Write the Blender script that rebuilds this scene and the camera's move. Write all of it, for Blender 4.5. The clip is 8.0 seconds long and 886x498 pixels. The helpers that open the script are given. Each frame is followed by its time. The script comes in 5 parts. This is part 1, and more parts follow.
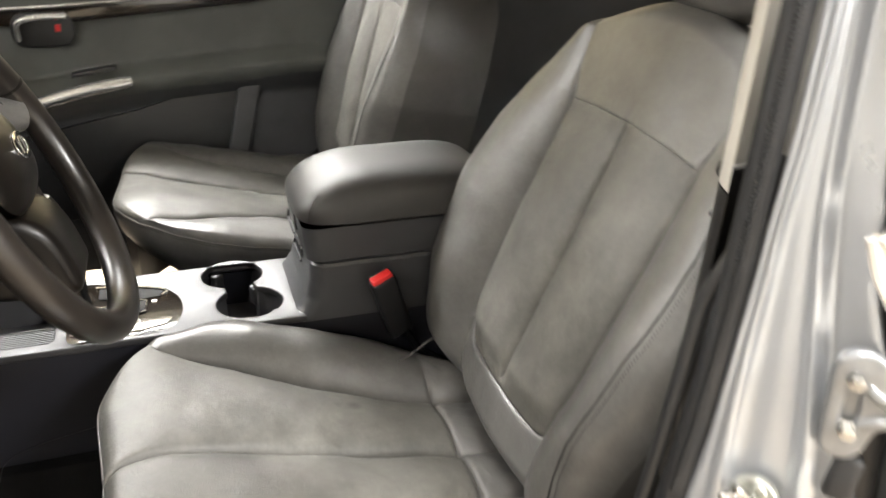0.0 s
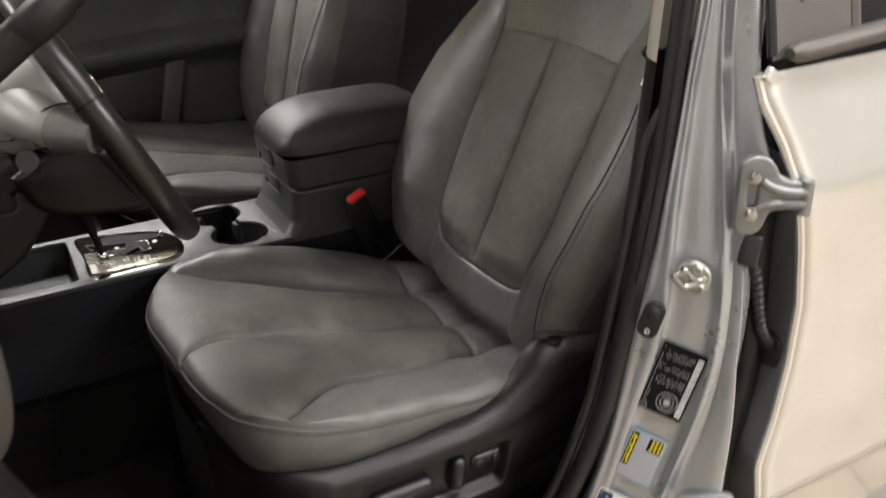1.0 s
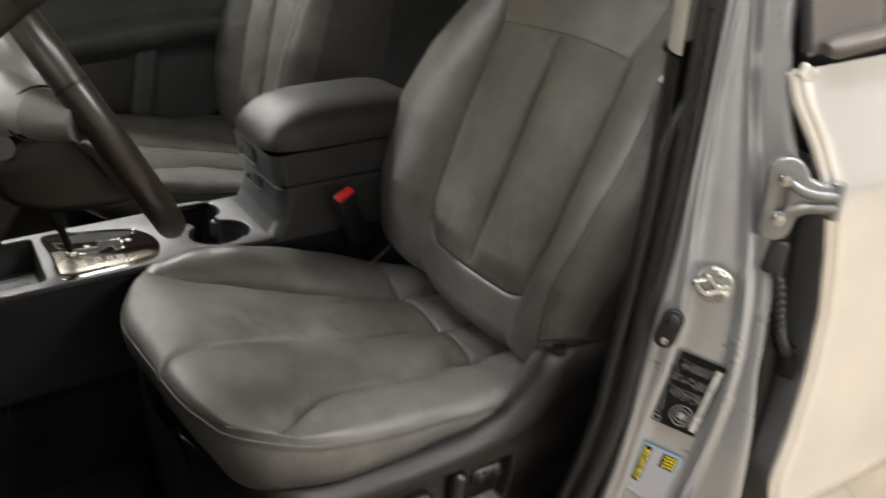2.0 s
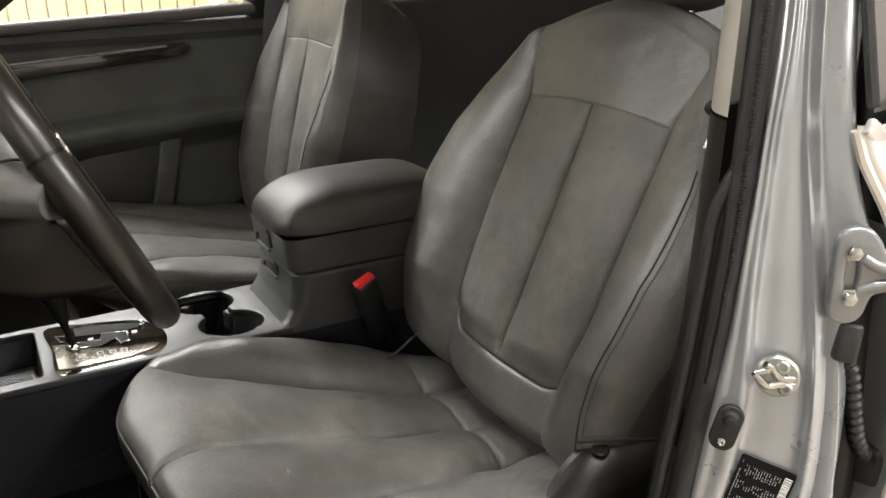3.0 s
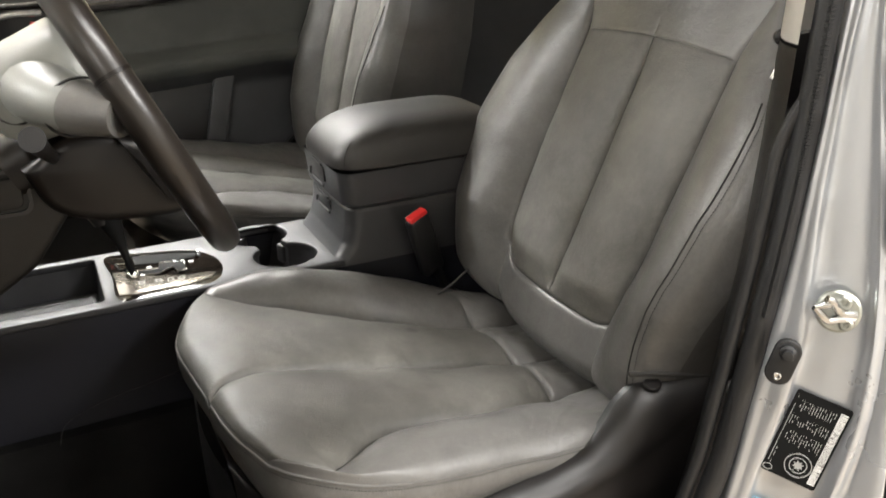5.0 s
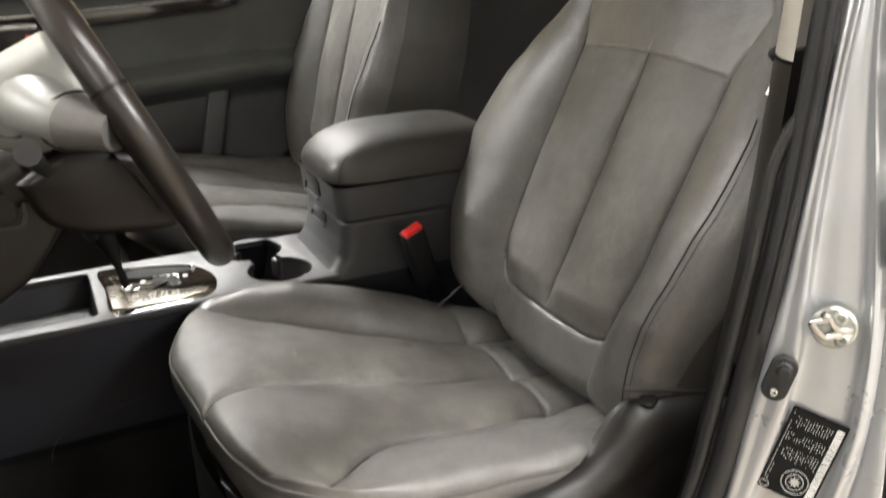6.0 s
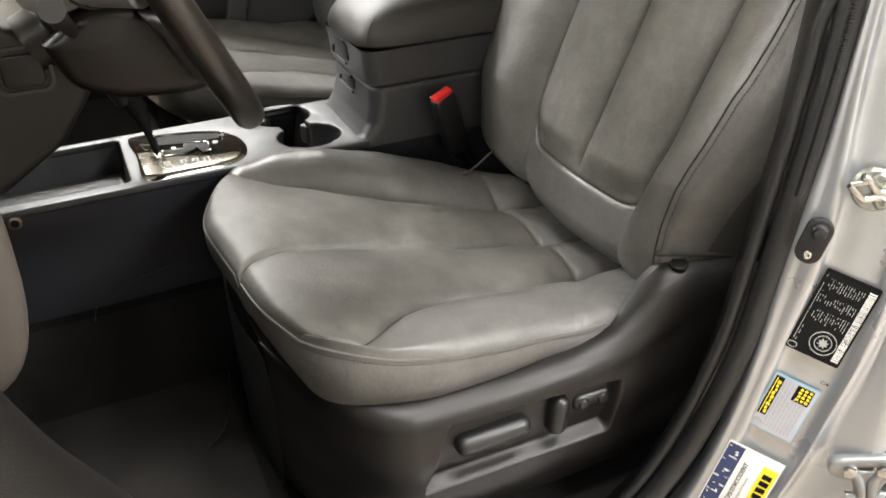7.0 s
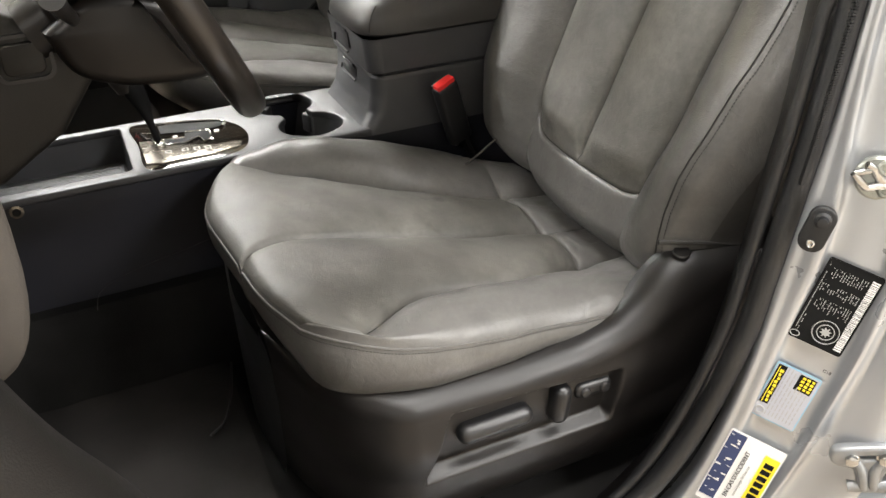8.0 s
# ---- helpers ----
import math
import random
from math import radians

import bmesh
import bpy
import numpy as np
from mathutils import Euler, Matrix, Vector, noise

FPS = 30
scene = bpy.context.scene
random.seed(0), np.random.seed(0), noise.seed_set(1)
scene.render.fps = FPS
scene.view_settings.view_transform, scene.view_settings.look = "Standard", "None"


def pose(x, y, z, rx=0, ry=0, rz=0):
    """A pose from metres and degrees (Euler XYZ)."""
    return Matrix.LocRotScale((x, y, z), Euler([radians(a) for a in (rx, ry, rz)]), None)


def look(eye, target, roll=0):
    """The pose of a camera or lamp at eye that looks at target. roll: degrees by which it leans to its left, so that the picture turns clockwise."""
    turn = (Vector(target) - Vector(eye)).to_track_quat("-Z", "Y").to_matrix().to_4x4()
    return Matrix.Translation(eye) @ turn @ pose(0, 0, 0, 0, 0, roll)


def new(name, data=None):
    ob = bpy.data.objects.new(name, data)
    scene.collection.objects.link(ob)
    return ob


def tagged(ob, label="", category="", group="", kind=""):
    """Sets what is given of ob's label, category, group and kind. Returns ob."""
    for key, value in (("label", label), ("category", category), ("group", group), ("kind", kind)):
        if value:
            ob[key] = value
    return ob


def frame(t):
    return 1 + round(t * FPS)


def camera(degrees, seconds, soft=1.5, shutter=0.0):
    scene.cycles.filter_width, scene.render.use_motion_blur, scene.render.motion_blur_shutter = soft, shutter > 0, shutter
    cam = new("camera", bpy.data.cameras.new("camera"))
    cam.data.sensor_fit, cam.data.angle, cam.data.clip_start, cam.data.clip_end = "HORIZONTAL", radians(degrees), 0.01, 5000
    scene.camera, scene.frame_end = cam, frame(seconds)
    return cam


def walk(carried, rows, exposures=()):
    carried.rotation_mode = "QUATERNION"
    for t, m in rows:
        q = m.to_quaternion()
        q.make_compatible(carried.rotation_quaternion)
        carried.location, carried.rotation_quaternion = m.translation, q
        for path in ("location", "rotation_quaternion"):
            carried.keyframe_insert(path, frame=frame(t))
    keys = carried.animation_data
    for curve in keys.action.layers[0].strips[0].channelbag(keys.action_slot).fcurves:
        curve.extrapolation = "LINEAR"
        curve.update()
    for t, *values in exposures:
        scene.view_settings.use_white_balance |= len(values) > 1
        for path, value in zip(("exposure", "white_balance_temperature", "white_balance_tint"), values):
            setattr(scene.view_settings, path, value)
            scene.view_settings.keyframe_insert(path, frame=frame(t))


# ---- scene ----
import functools

# World: x towards the car's rear, y towards the passenger side, z up from the garage floor.
cam = camera(54.3, 8.0, shutter=0.5)
PATH = [
    (0, (-0.3273, -0.8432, 1.4451), (0.2210, 0.8867, 0.6045), 0.54),
    (0.2, (-0.3897, -0.9250, 1.4241), (0.2499, 0.7943, 0.6272), -0.79),
    (0.5, (-0.4987, -1.0233, 1.4417), (0.1956, 0.6622, 0.6189), -2.44),
    (0.7, (-0.5658, -1.0557, 1.4505), (0.2115, 0.5942, 0.6297), -1.04),
    (1, (-0.6213, -1.0617, 1.4413), (0.2275, 0.5283, 0.5743), -1.56),
    (1.2, (-0.6761, -1.0612, 1.4421), (0.2327, 0.4768, 0.5429), -2.60),
    (1.5, (-0.6813, -1.0331, 1.4368), (0.3457, 0.4441, 0.5634), -0.80),
    (1.8, (-0.6625, -1.0121, 1.4170), (0.3448, 0.4864, 0.5569), 0.09),
    (2, (-0.6409, -0.9744, 1.4097), (0.2906, 0.5711, 0.5474), 0.39),
    (2.2, (-0.6118, -0.9422, 1.3969), (0.2677, 0.6602, 0.5852), 0.17),
    (3.3, (-0.5682, -0.8961, 1.3479), (0.3269, 0.7691, 0.6953), -1.48),
    (3.5, (-0.5699, -0.8952, 1.3447), (0.3127, 0.7662, 0.6661), -1.14),
    (3.8, (-0.5732, -0.8957, 1.3412), (0.2503, 0.7483, 0.5542), -2.14),
    (4, (-0.5737, -0.8932, 1.3381), (0.2230, 0.7353, 0.4935), -2.05),
    (4.2, (-0.5744, -0.8944, 1.3337), (0.1860, 0.7276, 0.4443), -2.61),
    (4.5, (-0.5818, -0.8942, 1.3300), (0.1579, 0.7395, 0.4446), -2.39),
    (4.7, (-0.5880, -0.8984, 1.3316), (0.1637, 0.7537, 0.4917), -1.84),
    (5.8, (-0.5876, -0.9006, 1.3318), (0.2270, 0.7896, 0.6394), -0.94),
    (6, (-0.5893, -0.8967, 1.3320), (0.2135, 0.7805, 0.5956), -1.00),
    (6.2, (-0.5909, -0.8956, 1.3304), (0.1842, 0.7526, 0.5042), -1.03),
    (6.5, (-0.5902, -0.8945, 1.3245), (0.1363, 0.7243, 0.4015), -1.75),
    (6.8, (-0.5920, -0.8974, 1.3214), (0.1055, 0.7056, 0.3499), -1.78),
    (7, (-0.5929, -0.8950, 1.3197), (0.0915, 0.6968, 0.3208), -2.05),
    (7.5, (-0.5913, -0.8939, 1.3183), (0.0777, 0.6805, 0.2821), -2.42),
    (8, (-0.5917, -0.8938, 1.3182), (0.0818, 0.6890, 0.2978), -2.16),
]
walk(cam, [(t, look(eye, target, roll)) for t, eye, target, roll in PATH],
     exposures=[(0.0, 0.0), (0.2, -0.6), (0.5, -0.92), (1.0, -1.38), (1.5, -1.25), (2.0, -1.32), (2.2, -1.25), (3.5, -0.84), (4.0, -0.97), (4.5, -0.62), (6.0, -0.5), (6.5, -0.62), (7.0, -0.44), (8.0, -0.43)])

# ---- light ----
world = bpy.data.worlds.new("garage_air")
scene.world = world
world.use_nodes = True
world.node_tree.nodes["Background"].inputs[0].default_value = (0.9, 0.92, 1.0, 1)
world.node_tree.nodes["Background"].inputs[1].default_value = 0.08


def area(name, loc, target, sx, sy, watts, colour):
    data = bpy.data.lights.new(name, "AREA")
    data.shape, data.size, data.size_y, data.energy, data.color = "RECTANGLE", sx, sy, watts, colour
    ob = new(name, data)
    ob.matrix_world = look(loc, target)
    return ob


# Unseen tubes, added and powered to set the light and shade in the car.
ADDED_TUBES = [(0.25, -0.78, 118), (-3.0, -2.7, 110), (1.8, -2.6, 430), (-3.3, 1.9, 195), (-0.5, 2.25, 150), (-0.6, 3.15, 300)]
for tx, ty, watts in ADDED_TUBES:
    area("added_tube", (tx, ty, 2.96), (tx, ty, 0), 1.5, 0.30, watts, (1.0, 0.98, 0.955))


# ---- materials ----
def material(name):
    m = bpy.data.materials.new(name)
    m.use_nodes = True
    return m, m.node_tree, m.node_tree.nodes["Principled BSDF"]


def node(tree, kind, **values):
    n = tree.nodes.new(kind)
    for k, v in values.items():
        n.inputs[k].default_value = v
    return n


def surface(name, base, rough, metal=0.0, vary=0.12, grain=220.0, bump=0.15, big=6.0, coat=0.0, rvary=0.12, dist=0.002, voronoi=False, spec=0.5, second=None, mid=0.0):
    """Base colour varied at two scales, with fine relief."""
    m, tree, bsdf = material(name)
    coords = tree.nodes.new("ShaderNodeTexCoord")
    large = node(tree, "ShaderNodeTexNoise", Scale=big, Detail=5.0, Roughness=0.6)
    fine = node(tree, "ShaderNodeTexVoronoi" if voronoi else "ShaderNodeTexNoise", Scale=grain)
    for n in (large, fine):
        tree.links.new(coords.outputs["Object"], n.inputs["Vector"])
    ramp = tree.nodes.new("ShaderNodeValToRGB")
    other = second or tuple(c * (1 - vary * 2.2) for c in base)
    ramp.color_ramp.elements[0].position, ramp.color_ramp.elements[1].position = 0.36, 0.64
    ramp.color_ramp.elements[0].color = (*other, 1)
    ramp.color_ramp.elements[1].color = (*(min(1, c * (1 + vary)) for c in base), 1) if not second else (*base, 1)
    tree.links.new(large.outputs["Fac"], ramp.inputs["Fac"])
    colour = ramp.outputs["Color"]
    if mid:
        # smaller blotches and fine scuffs over the large ones
        for scale, amount in ((38.0, mid), (160.0, mid * 0.6)):
            blot = node(tree, "ShaderNodeTexNoise", Scale=scale, Detail=4.0, Roughness=0.65)
            tree.links.new(coords.outputs["Object"], blot.inputs["Vector"])
            gain = node(tree, "ShaderNodeMapRange")
            gain.inputs["From Min"].default_value, gain.inputs["From Max"].default_value = 0.3, 0.7
            gain.inputs["To Min"].default_value, gain.inputs["To Max"].default_value = 1 - amount, 1 + amount
            tree.links.new(blot.outputs["Fac"], gain.inputs["Value"])
            mix = tree.nodes.new("ShaderNodeMix")
            mix.data_type, mix.blend_type = "RGBA", "MULTIPLY"
            mix.inputs[0].default_value = 1.0
            tree.links.new(colour, mix.inputs[6])
            tree.links.new(gain.outputs["Result"], mix.inputs[7])
            colour = mix.outputs[2]
    tree.links.new(colour, bsdf.inputs["Base Color"])
    spread = node(tree, "ShaderNodeMapRange")
    spread.inputs["To Min"].default_value, spread.inputs["To Max"].default_value = max(0.02, rough - rvary), min(1, rough + rvary)
    tree.links.new(large.outputs["Fac"], spread.inputs["Value"])
    tree.links.new(spread.outputs["Result"], bsdf.inputs["Roughness"])
    bsdf.inputs["Metallic"].default_value = metal
    bsdf.inputs["Specular IOR Level"].default_value = spec
    bsdf.inputs["Coat Weight"].default_value = coat
    bsdf.inputs["Coat Roughness"].default_value = 0.08
    if bump:
        relief = node(tree, "ShaderNodeBump", Strength=bump, Distance=dist)
        tree.links.new(fine.outputs["Distance" if voronoi else "Fac"], relief.inputs["Height"])
        if mid:
            # soft creases of a used hide
            crumple = node(tree, "ShaderNodeTexNoise", Scale=70.0, Detail=5.0, Roughness=0.7, Distortion=0.8)
            tree.links.new(coords.outputs["Object"], crumple.inputs["Vector"])
            under = node(tree, "ShaderNodeBump", Strength=0.28, Distance=0.003)
            tree.links.new(crumple.outputs["Fac"], under.inputs["Height"])
            tree.links.new(under.outputs["Normal"], relief.inputs["Normal"])
        tree.links.new(relief.outputs["Normal"], bsdf.inputs["Normal"])
    return m


LEATHER = surface("grey_leather", (0.096, 0.093, 0.088), 0.36, vary=0.13, grain=620, bump=0.10, big=5, voronoi=True, dist=0.001, mid=0.10)
INSERT = surface("worn_insert_leather", (0.0845, 0.0808, 0.0713), 0.54, vary=0.13, grain=600, bump=0.3, big=11, voronoi=True, dist=0.0008, mid=0.16)
# Backrest sides, darker than the seat's face.
SIDE_PANEL = surface("dark_side_panel", (0.050, 0.047, 0.043), 0.48, vary=0.12, grain=620, bump=0.12, big=5, voronoi=True, dist=0.001, mid=0.08)
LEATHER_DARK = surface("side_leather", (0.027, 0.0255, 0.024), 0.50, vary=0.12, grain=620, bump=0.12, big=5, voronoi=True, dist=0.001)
THREAD = surface("seam_thread", (0.012, 0.0112, 0.0100), 0.7, grain=900, bump=0.1)
PLASTIC = surface("dark_grey_plastic", (0.0068, 0.0058, 0.0054), 0.42, vary=0.16, grain=950, bump=0.14, spec=0.38, voronoi=True, dist=0.001)
BLACK = surface("black_plastic", (0.009, 0.009, 0.0095), 0.38, vary=0.15, grain=600, bump=0.12)
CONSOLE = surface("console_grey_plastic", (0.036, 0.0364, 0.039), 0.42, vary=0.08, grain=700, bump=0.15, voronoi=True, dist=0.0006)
# Console plastic again, with the footwell's shade put into its colour.
CONSOLE_SHADED = surface("shaded_console_side_plastic", (0.0068, 0.0073, 0.0112), 0.50, spec=0.25, vary=0.08, grain=700, bump=0.15, voronoi=True, dist=0.0006)
SILVER_TRIM = surface("satin_silver_trim", (0.033, 0.033, 0.035), 0.50, metal=0.25, vary=0.06, grain=900, bump=0.05)
TRAYMAT = surface("grey_rubber_mat", (0.042, 0.042, 0.044), 0.6, vary=0.1, grain=500, bump=0.2)
GATE = surface("matt_black_gate", (0.006, 0.006, 0.006), 0.7, vary=0.1, bump=0.0, spec=0.1)
BRIGHT_TRIM = surface("bright_satin_trim", (0.55, 0.55, 0.55), 0.25, metal=0.8, vary=0.05, bump=0.0)
RUBBER = surface("black_rubber_seal", (0.009, 0.009, 0.0095), 0.5, grain=500, bump=0.2)
CARPET = surface("black_carpet", (0.011, 0.0106, 0.0102), 0.95, vary=0.25, grain=1100, bump=0.8, dist=0.003, spec=0.1)
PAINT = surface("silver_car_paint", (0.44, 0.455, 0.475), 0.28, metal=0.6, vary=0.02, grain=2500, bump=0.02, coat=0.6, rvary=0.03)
# The same silver for outer panels, paler to carry the brighter light there.
PAINT_LIT = surface("lit_silver_paint", (0.80, 0.785, 0.76), 0.16, metal=0.62, vary=0.02, grain=2500, bump=0.02, coat=1.0, rvary=0.03)
HINGE = surface("silver_hinge_paint", (0.27, 0.28, 0.29), 0.33, metal=0.6, vary=0.08, grain=300, bump=0.08, big=30)
STEEL = surface("zinc_plated_steel", (0.52, 0.52, 0.51), 0.24, metal=1.0, vary=0.12, grain=300, bump=0.08, big=30)
ZINC = surface("dull_zinc_plate", (0.40, 0.41, 0.37), 0.42, metal=0.85, vary=0.15, grain=300, bump=0.08, big=40)
CHROME = surface("chrome", (0.75, 0.75, 0.74), 0.09, metal=1.0, vary=0.05, grain=300, bump=0.0, big=20, rvary=0.04)
GOLD = surface("pale_gold_satin", (0.17, 0.152, 0.125), 0.28, metal=0.7, vary=0.05, bump=0.0)
MAT = surface("floor_mat_carpet", (0.019, 0.0175, 0.0165), 0.95, vary=0.2, grain=900, bump=0.8, dist=0.003, spec=0.1)
WOOD = surface("dark_gloss_woodgrain", (0.012, 0.008, 0.005), 0.10, vary=0.3, grain=80, bump=0.0, big=25, coat=0.6, rvary=0.04)
RED = surface("red_button", (0.75, 0.03, 0.03), 0.35, vary=0.05, bump=0.0)
WHEEL = surface("dark_wheel_leather", (0.013, 0.0105, 0.0085), 0.32, vary=0.2, grain=700, bump=0.06, voronoi=True, dist=0.0008)
HUB = surface("wheel_hub_grey", (0.20, 0.205, 0.19), 0.4, vary=0.06, grain=600, bump=0.15, voronoi=True, dist=0.0008)
SHROUD = surface("brown_black_shroud", (0.0058, 0.0044, 0.0034), 0.36, vary=0.15, grain=700, bump=0.03, voronoi=True, dist=0.0006, spec=0.28)
DASH = surface("olive_grey_dash_plastic", (0.0056, 0.0047, 0.0034), 0.50, spec=0.3, vary=0.08, grain=700, bump=0.2, voronoi=True, dist=0.0008)
CAP = surface("grey_brown_cap", (0.050, 0.044, 0.038), 0.6, vary=0.05, grain=800, bump=0.2)
KICK = surface("grey_brown_kick_trim", (0.0055, 0.0048, 0.0042), 0.55, spec=0.3, vary=0.08, grain=700, bump=0.2, voronoi=True, dist=0.0008)
BEIGE = surface("pale_grey_trim", (0.42, 0.40, 0.36), 0.6, vary=0.05, grain=800, bump=0.2)
DOORCARD = surface("dark_door_card", (0.046, 0.047, 0.050), 0.5, vary=0.1, grain=700, bump=0.2, voronoi=True, dist=0.0008)
DOORCLOTH = surface("grey_green_door_insert", (0.074, 0.077, 0.071), 0.6, vary=0.1, grain=600, bump=0.2, voronoi=True, dist=0.0008)
APPLIQUE = surface("matt_brown_grey_applique", (0.10, 0.088, 0.082), 0.45, vary=0.06, grain=800, bump=0.1)
LABEL_BLACK = surface("black_label_film", (0.009, 0.009, 0.009), 0.7, bump=0.0, spec=0.1)
LABEL_WHITE = surface("white_label_print", (0.75, 0.75, 0.74), 0.45, vary=0.03, bump=0.0)
LABEL_BLUE = surface("pale_blue_label_edge", (0.26, 0.46, 0.60), 0.45, vary=0.03, bump=0.0)
LABEL_LILAC = surface("pale_label_paper", (0.42, 0.43, 0.48), 0.5, vary=0.03, bump=0.0)
LABEL_YELLOW = surface("yellow_label_print", (0.85, 0.68, 0.03), 0.45, vary=0.03, bump=0.0)
LABEL_NAVY = surface("navy_label_print", (0.025, 0.04, 0.11), 0.45, vary=0.1, bump=0.0)
PRINT = surface("grey_label_print", (0.38, 0.38, 0.37), 0.5, bump=0.0)
TILE = surface("tan_floor_tile", (0.42, 0.35, 0.27), 0.35, vary=0.12, grain=60, bump=0.05, big=3)
GROUT = surface("grey_grout", (0.20, 0.17, 0.14), 0.9, grain=200, bump=0.3)
WALL = surface("white_wall_paint", (0.70, 0.69, 0.66), 0.7, vary=0.05, grain=120, bump=0.1, big=1.5)
PANEL = surface("cream_wall_panel", (0.75, 0.66, 0.42), 0.5, vary=0.05, grain=120, bump=0.05, big=1.5)
HEADLINER = surface("pale_headliner_cloth", (0.45, 0.43, 0.40), 0.9, vary=0.05, grain=900, bump=0.4)


def stain(m, spots):
    """Small dark soft-edged spots at places on the surface: (x, y, z, radius, strength)."""
    tree = m.node_tree
    bsdf = tree.nodes["Principled BSDF"]
    coords = tree.nodes.new("ShaderNodeTexCoord")
    source = bsdf.inputs["Base Color"].links[0].from_socket
    for x, y, z, r, k in spots:
        far = tree.nodes.new("ShaderNodeVectorMath")
        far.operation = "DISTANCE"
        tree.links.new(coords.outputs["Object"], far.inputs[0])
        far.inputs[1].default_value = (x, y, z)
        near = node(tree, "ShaderNodeMapRange", Value=0.0)
        near.inputs["From Min"].default_value, near.inputs["From Max"].default_value = r * 1.3, r * 0.6
        near.inputs["To Max"].default_value = k
        tree.links.new(far.outputs["Value"], near.inputs["Value"])
        mix = tree.nodes.new("ShaderNodeMix")
        mix.data_type = "RGBA"
        mix.inputs[7].default_value = (0.022, 0.020, 0.017, 1)
        tree.links.new(near.outputs["Result"], mix.inputs[0])
        tree.links.new(source, mix.inputs[6])
        source = mix.outputs[2]
    tree.links.new(source, bsdf.inputs["Base Color"])


stain(INSERT, [(-0.134, 0.194, 0.700, 0.011, 0.8), (-0.158, 0.196, 0.705, 0.009, 0.6), (-0.178, 0.198, 0.71, 0.008, 0.5), (-0.35, 0.00, 0.748, 0.10, 0.46), (-0.26, -0.03, 0.73, 0.065, 0.44), (-0.32, 0.06, 0.74, 0.04, 0.26), (-0.41, -0.06, 0.755, 0.05, 0.32), (-0.20, -0.01, 0.71, 0.045, 0.24), (-0.29, 0.02, 0.735, 0.025, 0.22), (-0.345, -0.055, 0.745, 0.03, 0.24), (-0.24, 0.04, 0.72, 0.03, 0.18), (-0.24, 0.20, 0.73, 0.04, 0.15), (-0.40, 0.10, 0.76, 0.03, 0.12), (-0.43, 0.13, 0.765, 0.002, 0.8)])


def glass(name, tint):
    m, tree, bsdf = material(name)
    bsdf.inputs["Base Color"].default_value = (*tint, 1)
    bsdf.inputs["Transmission Weight"].default_value = 1.0
    bsdf.inputs["Roughness"].default_value = 0.0
    bsdf.inputs["IOR"].default_value = 1.1
    return m


GLASS = glass("clear_window_glass", (0.9, 0.93, 0.92))
GLASS_DARK = glass("privacy_window_glass", (0.25, 0.26, 0.26))

m, tree, bsdf = material("tube_glow")
bsdf.inputs["Emission Color"].default_value = (1.0, 0.975, 0.93, 1)
bsdf.inputs["Emission Strength"].default_value = 6.0
GLOW = m


# ---- builders ----
def thing(name, loc, label, category, group="", kind=""):
    ob = new(name)
    ob.location = loc
    ob.empty_display_size = 0.05
    return tagged(ob, label, category, group, kind)


def part(name, bm, mat, parent=None, label="", smooth=True, kind=""):
    """One mesh object, its vertices in the world's metres, under a thing or a part."""
    bmesh.ops.recalc_face_normals(bm, faces=bm.faces)
    for f in bm.faces:
        f.smooth = smooth
    data = bpy.data.meshes.new(name)
    bm.to_mesh(data)
    bm.free()
    data.materials.append(mat)
    if smooth:
        data.set_sharp_from_angle(angle=radians(38))
    ob = new(name, data)
    if parent:
        ob.parent = parent
        top = parent.parent or parent
        base = top.location
        ob.matrix_parent_inverse = Matrix.Translation(-Vector(base))
        if parent.parent:
            ob.matrix_parent_inverse = Matrix.Identity(4)
    if label:
        ob["label"] = label
    if kind:
        ob["kind"] = kind
    return ob


def interp(x, xs, ys):
    return float(np.interp(x, xs, ys))


def grid(nu, nv, fn, wrap_u=False, wrap_v=False, cap=False):
    """A sheet of nu x nv points fn(u, v), u and v from 0 to 1."""
    bm = bmesh.new()
    du, dv = (nu if wrap_u else nu - 1), (nv if wrap_v else nv - 1)
    vs = [[bm.verts.new(fn(i / du, j / dv)) for j in range(nv)] for i in range(nu)]
    for i in range(du):
        for j in range(dv):
            bm.faces.new((vs[i][j], vs[(i + 1) % nu][j], vs[(i + 1) % nu][(j + 1) % nv], vs[i][(j + 1) % nv]))
    if cap:
        for row in (vs[0], vs[-1]):
            bm.faces.new(row)
    return bm


def box(x0, x1, y0, y1, z0, z1, bevel=0.004, seg=2, m=None):
    bm = bmesh.new()
    bmesh.ops.create_cube(bm, size=1.0)
    bmesh.ops.scale(bm, vec=(x1 - x0, y1 - y0, z1 - z0), verts=bm.verts)
    bmesh.ops.translate(bm, vec=((x0 + x1) / 2, (y0 + y1) / 2, (z0 + z1) / 2), verts=bm.verts)
    if bevel:
        bmesh.ops.bevel(bm, geom=bm.edges[:], offset=bevel, segments=seg, affect="EDGES", profile=0.5)
    if m is not None:
        bmesh.ops.transform(bm, matrix=m, verts=bm.verts)
    return bm


def block(sx, sy, sz, m, bevel=0.003, seg=2):
    """A bevelled block about the origin of the pose m."""
    return box(-sx / 2, sx / 2, -sy / 2, sy / 2, -sz / 2, sz / 2, bevel, seg, m)


